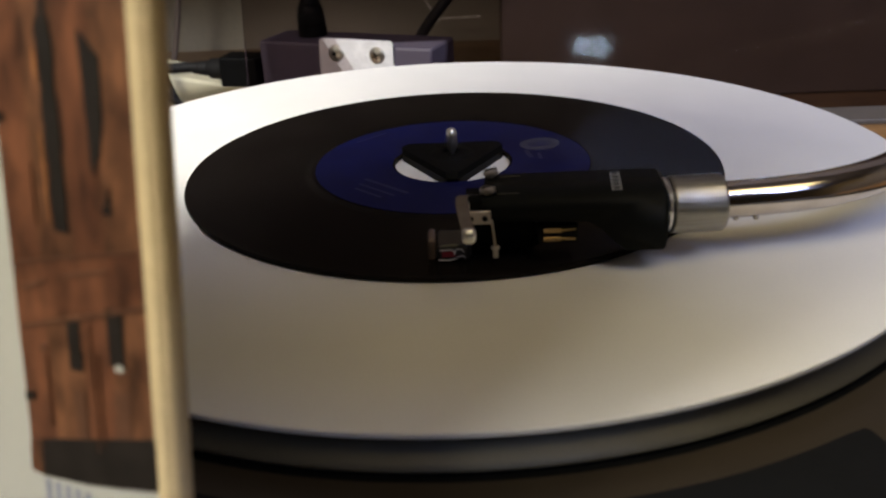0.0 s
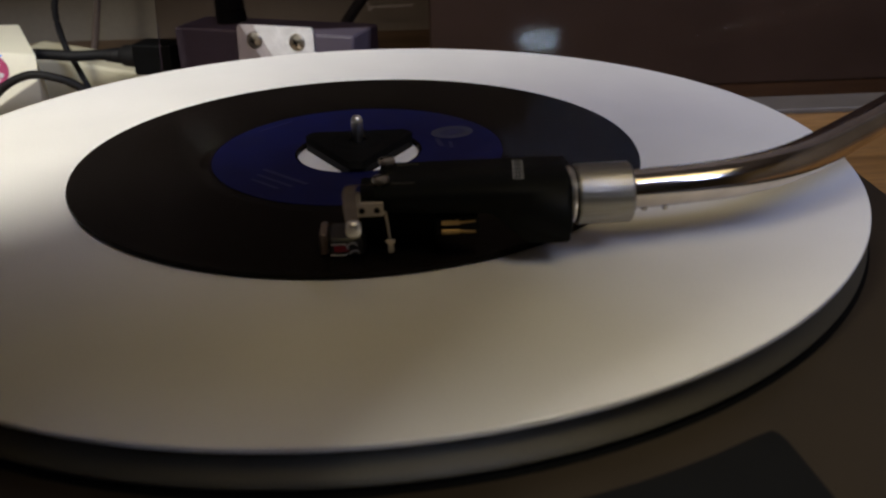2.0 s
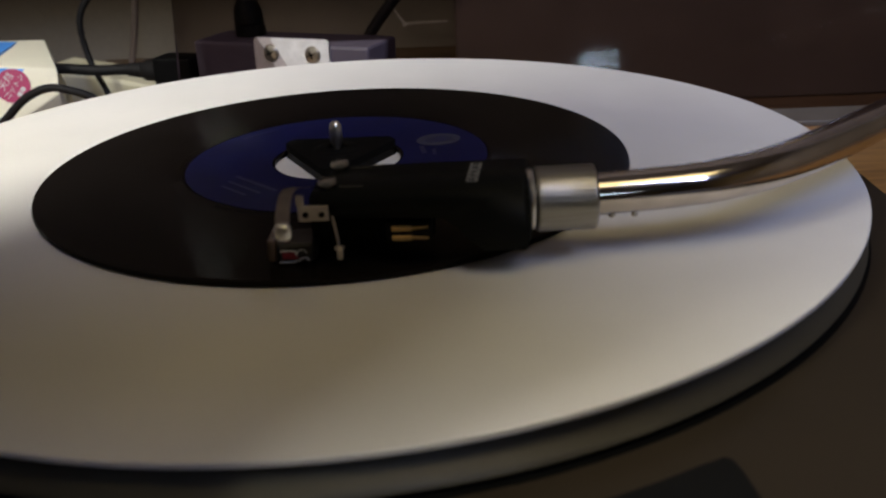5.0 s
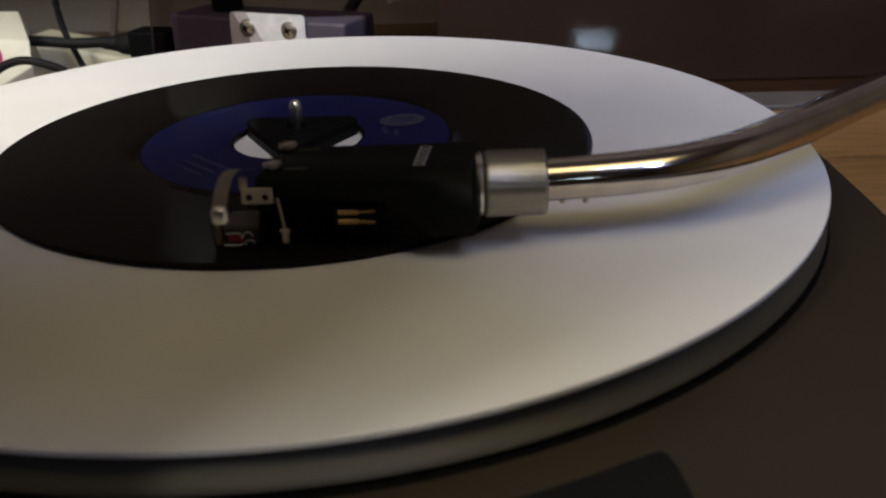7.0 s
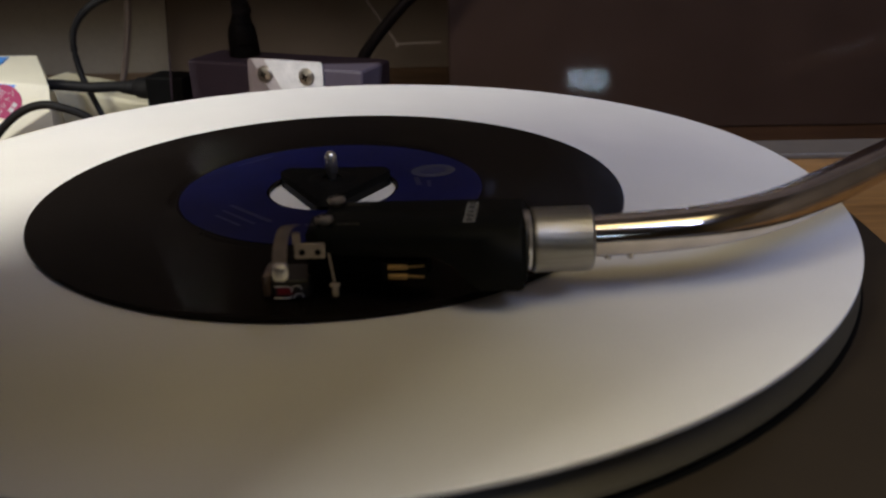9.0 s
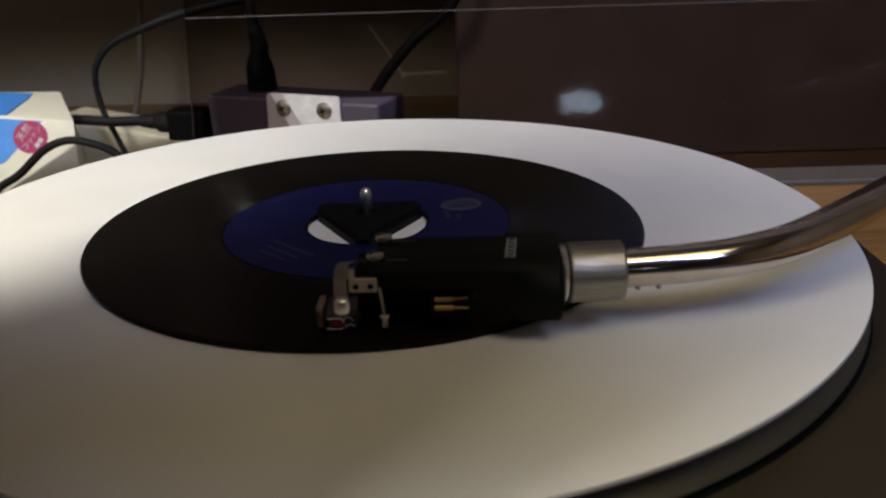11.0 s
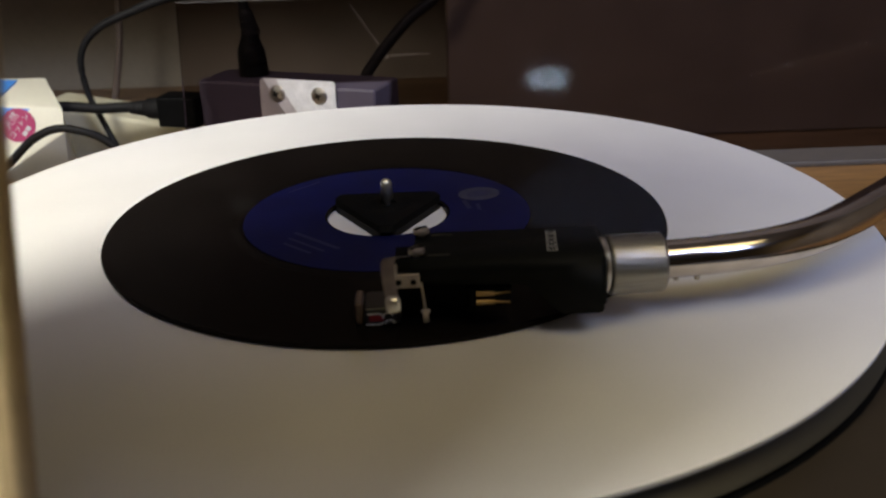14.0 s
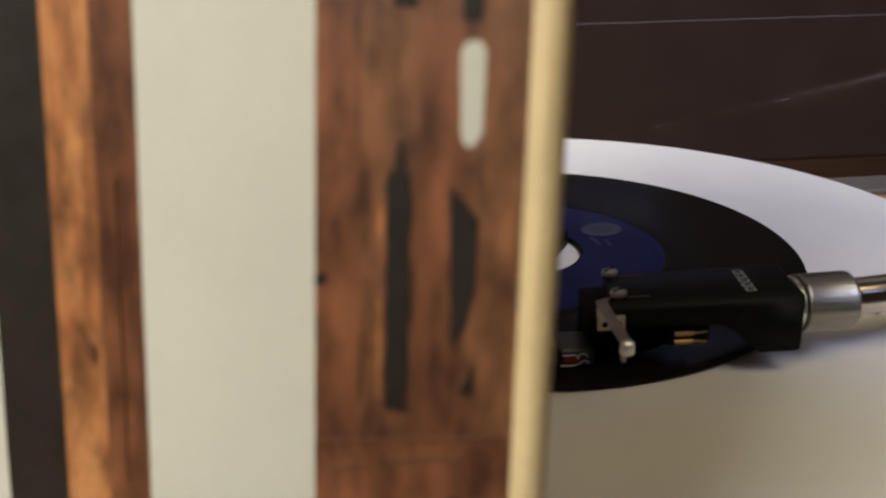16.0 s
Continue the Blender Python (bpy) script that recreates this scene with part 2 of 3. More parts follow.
def part(name, bm, mat, parent=None, label="", smooth=35):
    ob = new(name, mesh_of(name, bm, mat, smooth))
    ob.parent = parent
    return tagged(ob, label)


def thing(name, label, category, group="", kind="", at=(0, 0, 0)):
    ob = new(name)
    ob.empty_display_size = 0.01
    ob.matrix_world = pose(*at)
    return tagged(ob, label, category, group, kind)


def bevelled(bm, width, segments=2):
    if width:
        bm.faces.layers.int.new("bevelled")
        bmesh.ops.bevel(bm, geom=[e for e in bm.edges if e.is_manifold and e.calc_face_angle(0) > 0.5], offset=width,
                        segments=segments, affect="EDGES", profile=0.5)
    return bm


def box(x0, x1, y0, y1, z0, z1, bevel=0.0, m=None, segments=2):
    bm = bmesh.new()
    bmesh.ops.create_cube(bm, size=1, matrix=Matrix.Translation(((x0 + x1) / 2, (y0 + y1) / 2, (z0 + z1) / 2)) @ Matrix.Diagonal((x1 - x0, y1 - y0, z1 - z0, 1)))
    bevelled(bm, bevel, segments)
    if m:
        bm.transform(m)
    return bm


def prism(outline, depth, bevel=0.0, m=None):
    """An outline in x, y raised by depth along z, then placed by m."""
    bm = bmesh.new()
    low = [bm.verts.new((x, y, 0)) for x, y in outline]
    high = [bm.verts.new((x, y, depth)) for x, y in outline]
    bm.faces.new(low[::-1]), bm.faces.new(high)
    for i in range(len(outline)):
        j = (i + 1) % len(outline)
        bm.faces.new((low[i], low[j], high[j], high[i]))
    bevelled(bm, bevel, 2)
    if m:
        bm.transform(m)
    return bm


def lathe(profile, steps=96, m=None, closed=False):
    """A profile of (radius, height) turned about z."""
    bm = bmesh.new()
    rings = []
    for r, z in profile:
        if r < 1e-6:
            rings.append([bm.verts.new((0, 0, z))] * steps)
        else:
            rings.append([bm.verts.new((r * math.cos(a), r * math.sin(a), z)) for a in (2 * math.pi * i / steps for i in range(steps))])
    pairs = list(zip(rings, rings[1:])) + ([(rings[-1], rings[0])] if closed else [])
    for a, b in pairs:
        for i in range(steps):
            j = (i + 1) % steps
            loop = list(dict.fromkeys((a[i], a[j], b[j], b[i])))
            if len(loop) > 2:
                bm.faces.new(loop)
    if m:
        bm.transform(m)
    return bm


def glide(points, per=8):
    """A smooth line through points."""
    v = [Vector(p) for p in points]
    v = [2 * v[0] - v[1], *v, 2 * v[-1] - v[-2]]
    out = []
    for a, b, c, d in zip(v, v[1:], v[2:], v[3:]):
        for i in range(per):
            t = i / per
            out.append(0.5 * (2 * b + (c - a) * t + (2 * a - 5 * b + 4 * c - d) * t * t + (3 * b - a - 3 * c + d) * t ** 3))
    return out + [v[-2]]


def tube(points, radius, sides=12, per=8):
    """A round bar along a smooth line; radius may be a list, one for each given point."""
    line = glide(points, per)
    radii = radius if isinstance(radius, (list, tuple)) else [radius] * len(points)
    bm, rings, up = bmesh.new(), [], Vector((0, 0, 1))
    for i, p in enumerate(line):
        ahead = (line[min(i + 1, len(line) - 1)] - line[max(i - 1, 0)]).normalized()
        side = ahead.cross(up)
        side = side.normalized() if side.length > 0.05 else ahead.cross(Vector((0, 1, 0))).normalized()
        top = side.cross(ahead)
        f = min(i / per, len(points) - 1)
        k = min(int(f), len(points) - 2)
        r = radii[k] * (1 - f + k) + radii[k + 1] * (f - k)
        rings.append([bm.verts.new(p + r * (math.cos(a) * side + math.sin(a) * top)) for a in (2 * math.pi * j / sides for j in range(sides))])
    for a, b in zip(rings, rings[1:]):
        for j in range(sides):
            k = (j + 1) % sides
            bm.faces.new((a[j], a[k], b[k], b[j]))
    bm.faces.new(rings[0][::-1]), bm.faces.new(rings[-1])
    return bm


def ellipse(rx, ry, steps=40):
    return [(rx * math.cos(2 * math.pi * i / steps), ry * math.sin(2 * math.pi * i / steps)) for i in range(steps)]


# ---- the room ----
def structure(name, bm, mat, label, category):
    return tagged(part(name, bm, mat), label, category, kind="structure")


WALL_Y, SHELF_Z, BASE_Z, CHASSIS_Z = 0.56, -0.075, -0.045, -0.0105
structure("wall_north", box(-1.9, 1.9, WALL_Y, WALL_Y + 0.1, -0.9, 1.9), WALL_PAINT, "grey-brown painted wall behind the turntable", "wall")
structure("wall_west", box(-2.0, -1.9, -5.6, WALL_Y + 0.1, -0.9, 1.9), ROOM_PAINT, "plain warm painted side wall of the room", "wall")
structure("wall_east", box(1.9, 2.0, -5.6, WALL_Y + 0.1, -0.9, 1.9), ROOM_PAINT, "plain warm painted side wall of the room", "wall")
structure("floor", box(-2.0, 2.0, -5.6, WALL_Y + 0.1, -1.0, -0.9), SHELF_WOOD, "brown wooden floor of the room", "floor")
structure("ceiling", box(-2.0, 2.0, -5.6, WALL_Y + 0.1, 1.9, 2.0), ROOM_PAINT, "plain warm painted ceiling of the room", "ceiling")
structure("wall_south", box(-2.0, 0.80, -5.7, -5.6, -1.0, 2.0), ROOM_PAINT, "plain warm painted wall with a small window", "wall")
structure("wall_south_side", box(1.08, 2.0, -5.7, -5.6, -1.0, 2.0), ROOM_PAINT, "plain warm painted wall beside the window", "wall")
structure("wall_south_low", box(0.80, 1.08, -5.7, -5.6, -1.0, 1.325), ROOM_PAINT, "plain warm painted wall below the window", "wall")
structure("wall_south_high", box(0.80, 1.08, -5.7, -5.6, 1.475, 2.0), ROOM_PAINT, "plain warm painted wall above the window", "wall")
window = structure("window_1", box(0.80, 1.08, -5.69, -5.68, 1.325, 1.475), glow_material("overcast_sky", (0.62, 0.80, 1.0), 22.0), "small high window with pale daylight", "window")
for x0, x1, z0, z1 in ((0.80, 0.81, 1.325, 1.475), (1.07, 1.08, 1.325, 1.475), (0.81, 1.07, 1.325, 1.335), (0.81, 1.07, 1.465, 1.475), (0.92, 0.928, 1.335, 1.465), (0.928, 1.07, 1.415, 1.421)):
    part("window_frame", box(x0, x1, -5.68, -5.62, z0, z1, 0.001), ROOM_PAINT, window)

# Unseen board, added to keep the cool light off the mat's front.
structure("unseen_light_blocker", box(-0.05, 0.215, -0.365, -0.345, 0.215, 0.39, 0.002), ROOM_PAINT, "unseen plain board added to block the cool light", "wall")
# Unseen dark block, added to shade the wall and darken the record's reflection.
structure("unseen_shade_block", box(-0.9, 0.9, 0.325, WALL_Y - 0.002, 0.115, 1.2, 0.002), DARK_PANEL, "unseen dark brown block added above the cables for shade", "cabinet")
shelf = structure("shelf_top", box(-0.9, 0.9, -0.34, WALL_Y - 0.002, SHELF_Z - 0.03, SHELF_Z, 0.002), SHELF_WOOD, "brown wooden shelf board under the turntable", "shelf")
structure("wall_panel", box(0.032, 1.2, 0.335, 0.355, SHELF_Z, 0.113, 0.002), DARK_PANEL, "dark brown panel standing against the wall", "panel")

# ---- turntable ----
turntable = thing("turntable", "turntable with dark bronze chassis on an oiled wooden plinth", "turntable", at=(0, 0, SHELF_Z))


def tpart(name, bm, mat, label="", parent=turntable):
    ob = part(name, bm, mat, None, label)
    ob.parent = parent
    ob.matrix_parent_inverse = Matrix.Translation((0, 0, -SHELF_Z))
    return ob


tpart("plinth", box(-0.25, 0.34, -0.225, 0.195, SHELF_Z + 0.008, BASE_Z, 0.004), PLINTH_WOOD, "oiled brown wooden plinth")
for fx, fy in ((-0.2, -0.18), (0.29, -0.18), (-0.2, 0.15), (0.29, 0.15)):
    tpart("foot", lathe([(0, SHELF_Z), (0.02, SHELF_Z), (0.022, SHELF_Z + 0.003), (0.02, SHELF_Z + 0.009), (0, SHELF_Z + 0.009)], 24, Matrix.Translation((fx, fy, 0))), RUBBER, "black rubber foot")
rim_arc = [(0.160 * math.cos(radians(a)), 0.160 * math.sin(radians(a))) for a in range(0, 181, 5)]
tpart("chassis", prism([(-0.160, -0.205), (-0.150, -0.215), (0.150, -0.215), (0.160, -0.205)] + rim_arc, CHASSIS_Z - BASE_Z + 0.001, 0.006, Matrix.Translation((0, 0, BASE_Z - 0.001))), CHASSIS_BROWN, "dark bronze painted metal chassis")
arc = [(0.160 * math.cos(radians(a)), 0.160 * math.sin(radians(a))) for a in range(-112, -60, 3)]
tpart("control_panel", prism(arc + [(0.0822, -0.1378), (0.0833, -0.1386), (0.0842, -0.1420), (0.0895, -0.186), (0.086, -0.190), (-0.06, -0.190)], 0.0008, 0.0002, Matrix.Translation((0, 0, CHASSIS_Z - 0.0001))), PANEL_BLACK, "matt black control panel")
tpart("back_rail", box(0.12, 0.335, 0.168, 0.192, BASE_Z - 0.0005, BASE_Z + 0.003, 0.001), RAIL_GREY, "greyish clear plastic rail")
platter = tpart("platter", lathe([(0, -0.0098), (0.1468, -0.0098), (0.1486, -0.0096), (0.1495, -0.0090), (0.1497, -0.0086), (0.1495, -0.0081), (0.1488, -0.0074), (0.1455, -0.0042), (0.1449, -0.0038), (0.1446, -0.0034), (0.1446, -0.0018), (0, -0.0018)], 180), PLATTER_GREY, "dark cast metal platter with a bevelled rim")
# Black disc under the platter; its rim draws the gap's shade as a dark line.
tpart("gap_shade_ring", lathe([(0, CHASSIS_Z - 0.002), (0.1485, CHASSIS_Z - 0.002), (0.1505, CHASSIS_Z + 0.0001), (0.1498, CHASSIS_Z + 0.0003), (0.1470, CHASSIS_Z + 0.0004), (0.1460, CHASSIS_Z + 0.0008), (0, CHASSIS_Z + 0.0008)], 120), BLACK_PLASTIC)
tpart("spindle", lathe([(0, -0.002), (0.0034, -0.002), (0.0034, 0.0026), (0.0010, 0.0029), (0.0010, 0.0048), (0.0016, 0.0062), (0.00195, 0.0070), (0.0019, 0.0114), (0.0016, 0.0125), (0.0010, 0.0131), (0, 0.0133)], 32), SPINDLE_STEEL, "polished steel spindle")

mat_disc = tagged(part("platter_mat", lathe([(0, -0.0018), (0.1478, -0.0018), (0.1491, -0.0014), (0.1493, -0.0008), (0.14925, -0.0002), (0.1490, 0), (0, 0)], 200), WHITE_MAT), "white matt platter mat lying on the platter", "mat")

# ---- record ----
record = thing("vinyl_record", "black seven inch record with blue label on the white mat", "record")
part("disc", lathe([(0.0192, 0.0003), (0.0445, 0.0003), (0.0455, 0.0001), (0.0865, 0.0001), (0.0873, 0.0004), (0.0876, 0.0010), (0.0873, 0.0016), (0.0864, 0.0018), (0.0850, 0.0015),
                    (0.0540, 0.0014), (0.0500, 0.0013), (0.0478, 0.0014), (0.0470, 0.0018), (0.0462, 0.0018), (0.0458, 0.0016), (0.0200, 0.0016), (0.0192, 0.0013)], 180, closed=True), VINYL, record)
label_ob = part("label", lathe([(0.0200, 0.0016), (0.0456, 0.0016), (0.0456, 0.00175), (0.0450, 0.00180), (0.0204, 0.00180), (0.0200, 0.00175)], 140, closed=True), LABEL_BLUE, record, "dark blue paper label")
turn = Matrix.Rotation(radians(26), 4, "Z")
part("emblem", prism(ellipse(0.0072, 0.0062), 0.00006, 0, turn @ Matrix.Translation((0.0338, 0, 0.00179))), EMBLEM_GREY, label_ob, "faded grey oval emblem")
part("emblem_core", prism(ellipse(0.0046, 0.0030), 0.00006, 0, turn @ Matrix.Translation((0.0338, 0, 0.00184))), LABEL_SILVER, label_ob)
for k, (r, a, w, h) in enumerate(((0.0262, -16, 0.0016, 0.008), (0.0295, -22, 0.0012, 0.006), (0.030, 200, 0.0014, 0.020), (0.034, 200, 0.0010, 0.016), (0.0375, 200, 0.0010, 0.012), (0.041, 110, 0.0008, 0.014), (0.041, 290, 0.0008, 0.014))):
    part("text_bar", prism([(-w / 2, -h / 2), (w / 2, -h / 2), (w / 2, h / 2), (-w / 2, h / 2)], 0.00005, 0, turn @ Matrix.Rotation(radians(a), 4, "Z") @ Matrix.Translation((r, 0, 0.00179))), LABEL_SILVER, label_ob)

# three-armed adapter in the large centre hole
lobes = []
for i in range(120):
    a = 2 * math.pi * i / 120
    off = (a - radians(30) + math.pi / 3) % (2 * math.pi / 3) - math.pi / 3
    r = min(0.0188, 0.0113 / math.cos(math.pi / 3 - abs(off)))
    lobes.append((r * math.cos(a), r * math.sin(a)))
adapter = thing("record_adapter", "black plastic three-armed adapter in the record's centre hole", "adapter")
part("body", prism(lobes, 0.0046, 0.0005), BLACK_PLASTIC, adapter)
part("hub", lathe([(0.0030, 0.0040), (0.0078, 0.0040), (0.0074, 0.0046), (0.0060, 0.0049), (0.0030, 0.0050)], 40, closed=True), BLACK_PLASTIC, adapter)

# ---- tonearm ----
tonearm = thing("tonearm", "curved chrome tonearm with black headshell resting on the record", "tonearm", at=(0.36, 0.17, BASE_Z))


def apart_of(name, bm, mat, parent=tonearm, label="", smooth=35):
    ob = part(name, bm, mat, None, label, smooth)
    ob.parent = parent
    ob.matrix_parent_inverse = Matrix.Translation((-0.36, -0.17, -BASE_Z))
    return ob


def sub(name, bm, mat, parent, label=""):
    return part(name, bm, mat, parent, label)


TUBE_LINE = [(0.066, -0.0765, 0.0154), (0.0821, -0.0760, 0.0162), (0.0956, -0.0742, 0.0170), (0.1107, -0.0682, 0.0180), (0.1299, -0.0539, 0.0192), (0.1525, -0.0351, 0.0205), (0.1684, -0.0238, 0.0215), (0.215, 0.012, 0.0245), (0.270, 0.062, 0.027), (0.36, 0.17, 0.031)]
apart_of("tube", tube(TUBE_LINE, 0.0047, 28, 10), CHROME, label="polished chrome tube")
apart_of("pivot_post", lathe([(0, BASE_Z), (0.028, BASE_Z), (0.028, BASE_Z + 0.01), (0.018, BASE_Z + 0.014), (0.018, 0.04), (0.014, 0.044), (0, 0.044)], 48, Matrix.Translation((0.36, 0.17, 0))), BRUSHED, label="brushed metal pivot post")
along = Matrix.Translation((0.0545, -0.0775, 0.0152)) @ Matrix.Rotation(radians(2.5), 4, "Z") @ Matrix.Rotation(radians(90), 4, "Y")
collar_bm = bmesh.new()
flutes, rings = 72, []
for r, z, deep in ((0.0068, 0.0, 0), (0.0072, 0.0004, 0), (0.0072, 0.0010, 0), (0.0072, 0.0013, 1), (0.0072, 0.0119, 1), (0.0072, 0.0122, 0), (0.0072, 0.0127, 0), (0.0069, 0.0131, 0), (0.0048, 0.0131, 0)):
    rings.append([collar_bm.verts.new(((r - 0.00014 * deep * (k % 2)) * math.cos(math.pi * k / flutes), (r - 0.00014 * deep * (k % 2)) * math.sin(math.pi * k / flutes), z)) for k in range(2 * flutes)])
for a, b in zip(rings, rings[1:]):
    for k in range(2 * flutes):
        collar_bm.faces.new((a[k], a[(k + 1) % (2 * flutes)], b[(k + 1) % (2 * flutes)], b[k]))
collar_bm.faces.new(rings[0][::-1]), collar_bm.faces.new(rings[-1])
collar_bm.transform(along)
collar = apart_of("collar", collar_bm, BRUSHED, label="fluted aluminium locking collar", smooth=60)
ring = along @ Matrix.Translation((0, 0, -0.0022))
apart_of("rubber_ring", lathe([(0, -0.0004), (0.0062, -0.0004), (0.0066, 0), (0.0066, 0.0018), (0.0062, 0.0023), (0, 0.0023)], 48, ring @ Matrix.Translation((0, 0, 0.0014))), RUBBER, label="black rubber washer")
apart_of("steel_ring", lathe([(0, -0.0014), (0.0066, -0.0014), (0.0069, -0.0007), (0.0066, 0), (0, 0)], 48, ring @ Matrix.Translation((0, 0, 0.0018))), SPINDLE_STEEL, label="thin polished steel ring")

SHELL = Matrix.Translation((0.0528, -0.0775, 0.0219)) @ Matrix.Rotation(radians(-5.6), 4, "Z") @ Matrix.Rotation(radians(-2.3), 4, "Y")
headshell = apart_of("headshell", prism([(-0.0445, 0.0), (-0.0008, 0.0), (0.0, -0.0008), (0.0, -0.0143), (-0.0008, -0.0150), (-0.0095, -0.0150), (-0.0122, -0.0128), (-0.0150, -0.0094), (-0.0185, -0.0070), (-0.0400, -0.0062), (-0.0445, -0.0048)], 0.0172, 0.0003,
                     SHELL @ Matrix.Translation((0, 0.0086, 0)) @ Matrix.Rotation(radians(90), 4, "X")), SHELL_BLACK, label="black enamelled headshell")
sub("end_plate", box(-0.0022, 0.0006, -0.0080, 0.0080, -0.0135, -0.0008, 0.0006, SHELL), SHELL_BLACK, headshell)
# screws, their leads, name bars, finger lift
for sx, sy in ((-0.0430, 0.0064), (-0.0430, -0.0060)):
    m = SHELL @ Matrix.Translation((sx, sy, 0))
    sub("mounting_screw", lathe([(0, -0.0003), (0.0011, -0.0003), (0.0011, 0.0006), (0.0019, 0.0007), (0.0021, 0.0011), (0.0019, 0.0019), (0.0010, 0.0022), (0, 0.0022)], 24, m), SCREW_METAL, headshell, "small steel screw")
    sub("screw_slot", box(-0.0016, 0.0016, -0.0003, 0.0003, 0.0020, 0.0023, 0, m @ Matrix.Rotation(radians(35), 4, "Z")), BLACK_PLASTIC, headshell)
    sub("lead_groove", box(0.0024, 0.0076, -0.0002, 0.0002, 0.0, 0.0002, 0, m), PLATTER_GREY, headshell)
for k in range(5):
    y1 = 0.0064 - 0.0026 * k
    sub("name_bar", box(-0.0128, -0.0103, y1 - 0.0019, y1, 0.0, 0.00012, 0, SHELL), NAME_GREY, headshell, "pale printed letter bar")
    sub("name_gap", box(-0.0123, -0.0108, y1 - 0.0014, y1 - 0.0005, 0.0, 0.00018, 0, SHELL), SHELL_BLACK, headshell)
lift = [(0.0095, -0.0770, 0.0196), (0.0062, -0.0815, 0.0212), (0.0036, -0.0865, 0.0230), (0.0030, -0.0915, 0.0236), (0.0034, -0.0980, 0.0230), (0.0042, -0.1040, 0.0217)]
bm = bmesh.new()
line = glide(lift, 6)
left = [bm.verts.new(p + Vector((-0.0015, 0, 0))) for p in line]
right = [bm.verts.new(p + Vector((0.0013, 0, 0))) for p in line]
for i in range(len(line) - 1):
    bm.faces.new((left[i], right[i], right[i + 1], left[i + 1]))
bmesh.ops.solidify(bm, geom=bm.faces[:], thickness=0.0005)
sub("finger_lift", bm, DULL_STEEL, headshell, "bent nickel finger lift")
sub("finger_tip", box(0.0027, 0.0059, -0.1062, -0.1038, 0.0188, 0.0224, 0.0011, None, 3), SPINDLE_STEEL, headshell, "bright rounded tip")

# cartridge under the shell
cartridge = apart_of("cartridge", prism([(0.0040, 0.0160), (0.0320, 0.0160), (0.0320, 0.0062), (0.0225, 0.0042), (0.0205, 0.0030), (0.0100, 0.0028), (0.0040, 0.0030)], 0.0110, 0.0004,
                     Matrix.Translation((0, -0.0632, 0)) @ Matrix.Rotation(radians(90), 4, "X")), BLACK_PLASTIC, label="black plastic pickup cartridge")
sub("mounting_tab", box(0.0033, 0.0099, -0.0848, -0.0838, 0.0145, 0.0180, 0.0003), DULL_STEEL, cartridge, "dull metal tab with two holes")
sub("tab_arm", box(0.0030, 0.0048, -0.0847, -0.0838, 0.0178, 0.0205, 0.0003), DULL_STEEL, cartridge)
sub("tab_bridge", box(0.0040, 0.0095, -0.0840, -0.0770, 0.0148, 0.0156, 0.0002), BLACK_PLASTIC, cartridge)
for hx in (0.0050, 0.0084):
    sub("tab_hole", lathe([(0, 0), (0.00070, 0), (0.00070, 0.0003), (0, 0.0003)], 16, Matrix.Translation((hx, -0.0847, 0.0161)) @ Matrix.Rotation(radians(90), 4, "X")), BLACK_PLASTIC, cartridge)
for k, z1 in enumerate((0.0112, 0.0090)):
    sub("terminal_pin", tube([(0.0230, -0.0822, z1), (0.0273, -0.0822, z1)], 0.00062, 10, 2), GOLD, cartridge, "gold-plated terminal pin")
    sub("lead_end", tube([(0.0273, -0.0822, z1), (0.0309, -0.0822, z1 + (0.0003 if k == 0 else -0.0002))], 0.00032, 8, 2), GOLD, cartridge)
sub("pin_block", box(0.0216, 0.0316, -0.0818, -0.0740, 0.0078, 0.0125, 0.0004), BLACK_PLASTIC, cartridge)
sub("stylus_guard", box(-0.0042, 0.0050, -0.0780, -0.0675, 0.0018, 0.0064, 0.0012), CLEAR_GUARD, cartridge, "smoky plastic stylus guard")
sub("guard_edge", box(-0.0062, -0.0042, -0.0772, -0.0690, 0.0016, 0.0074, 0.0007), GUARD_EDGE, cartridge, "brownish clear guard rim")
sub("cantilever", tube([(0.0040, -0.0720, 0.0042), (0.0000, -0.0720, 0.0028), (-0.0020, -0.0720, 0.0015)], 0.0003, 8, 3), STEEL, cartridge)
# emblem on the guard: pale outlines round red
EY = -0.0782
sub("emblem_red", box(-0.0026, 0.0008, EY, EY + 0.0004, 0.0030, 0.0046), PRINT_RED, cartridge, "small red emblem")
for pts in (((-0.0032, 0.0049), (-0.0004, 0.0050), (0.0004, 0.0046), (0.0006, 0.0037)), ((0.0006, 0.0037), (0.0011, 0.0050), (0.0024, 0.0051), (0.0030, 0.0043)),
            ((-0.0036, 0.0022), (-0.0003, 0.0021), (0.0006, 0.0026)), ((0.0011, 0.0022), (0.0014, 0.0030), (0.0029, 0.0032), (0.0033, 0.0023))):
    sub("emblem_line", tube([(x, EY, zz) for x, zz in pts], 0.00018, 6, 3), PRINT_WHITE, cartridge)
sub("brush_lever", tube([(0.0101, -0.0815, 0.0148), (0.0105, -0.0812, 0.0110), (0.0109, -0.0809, 0.0070)], 0.00036, 8, 3), DULL_STEEL, cartridge, "thin metal lever")
sub("lever_foot", box(0.0103, 0.0117, -0.0817, -0.0803, 0.0038, 0.0064, 0.0003), DULL_STEEL, cartridge)
sub("lever_cross", box(0.0098, 0.0121, -0.0815, -0.0805, 0.0062, 0.0070, 0.0002), DULL_STEEL, cartridge)
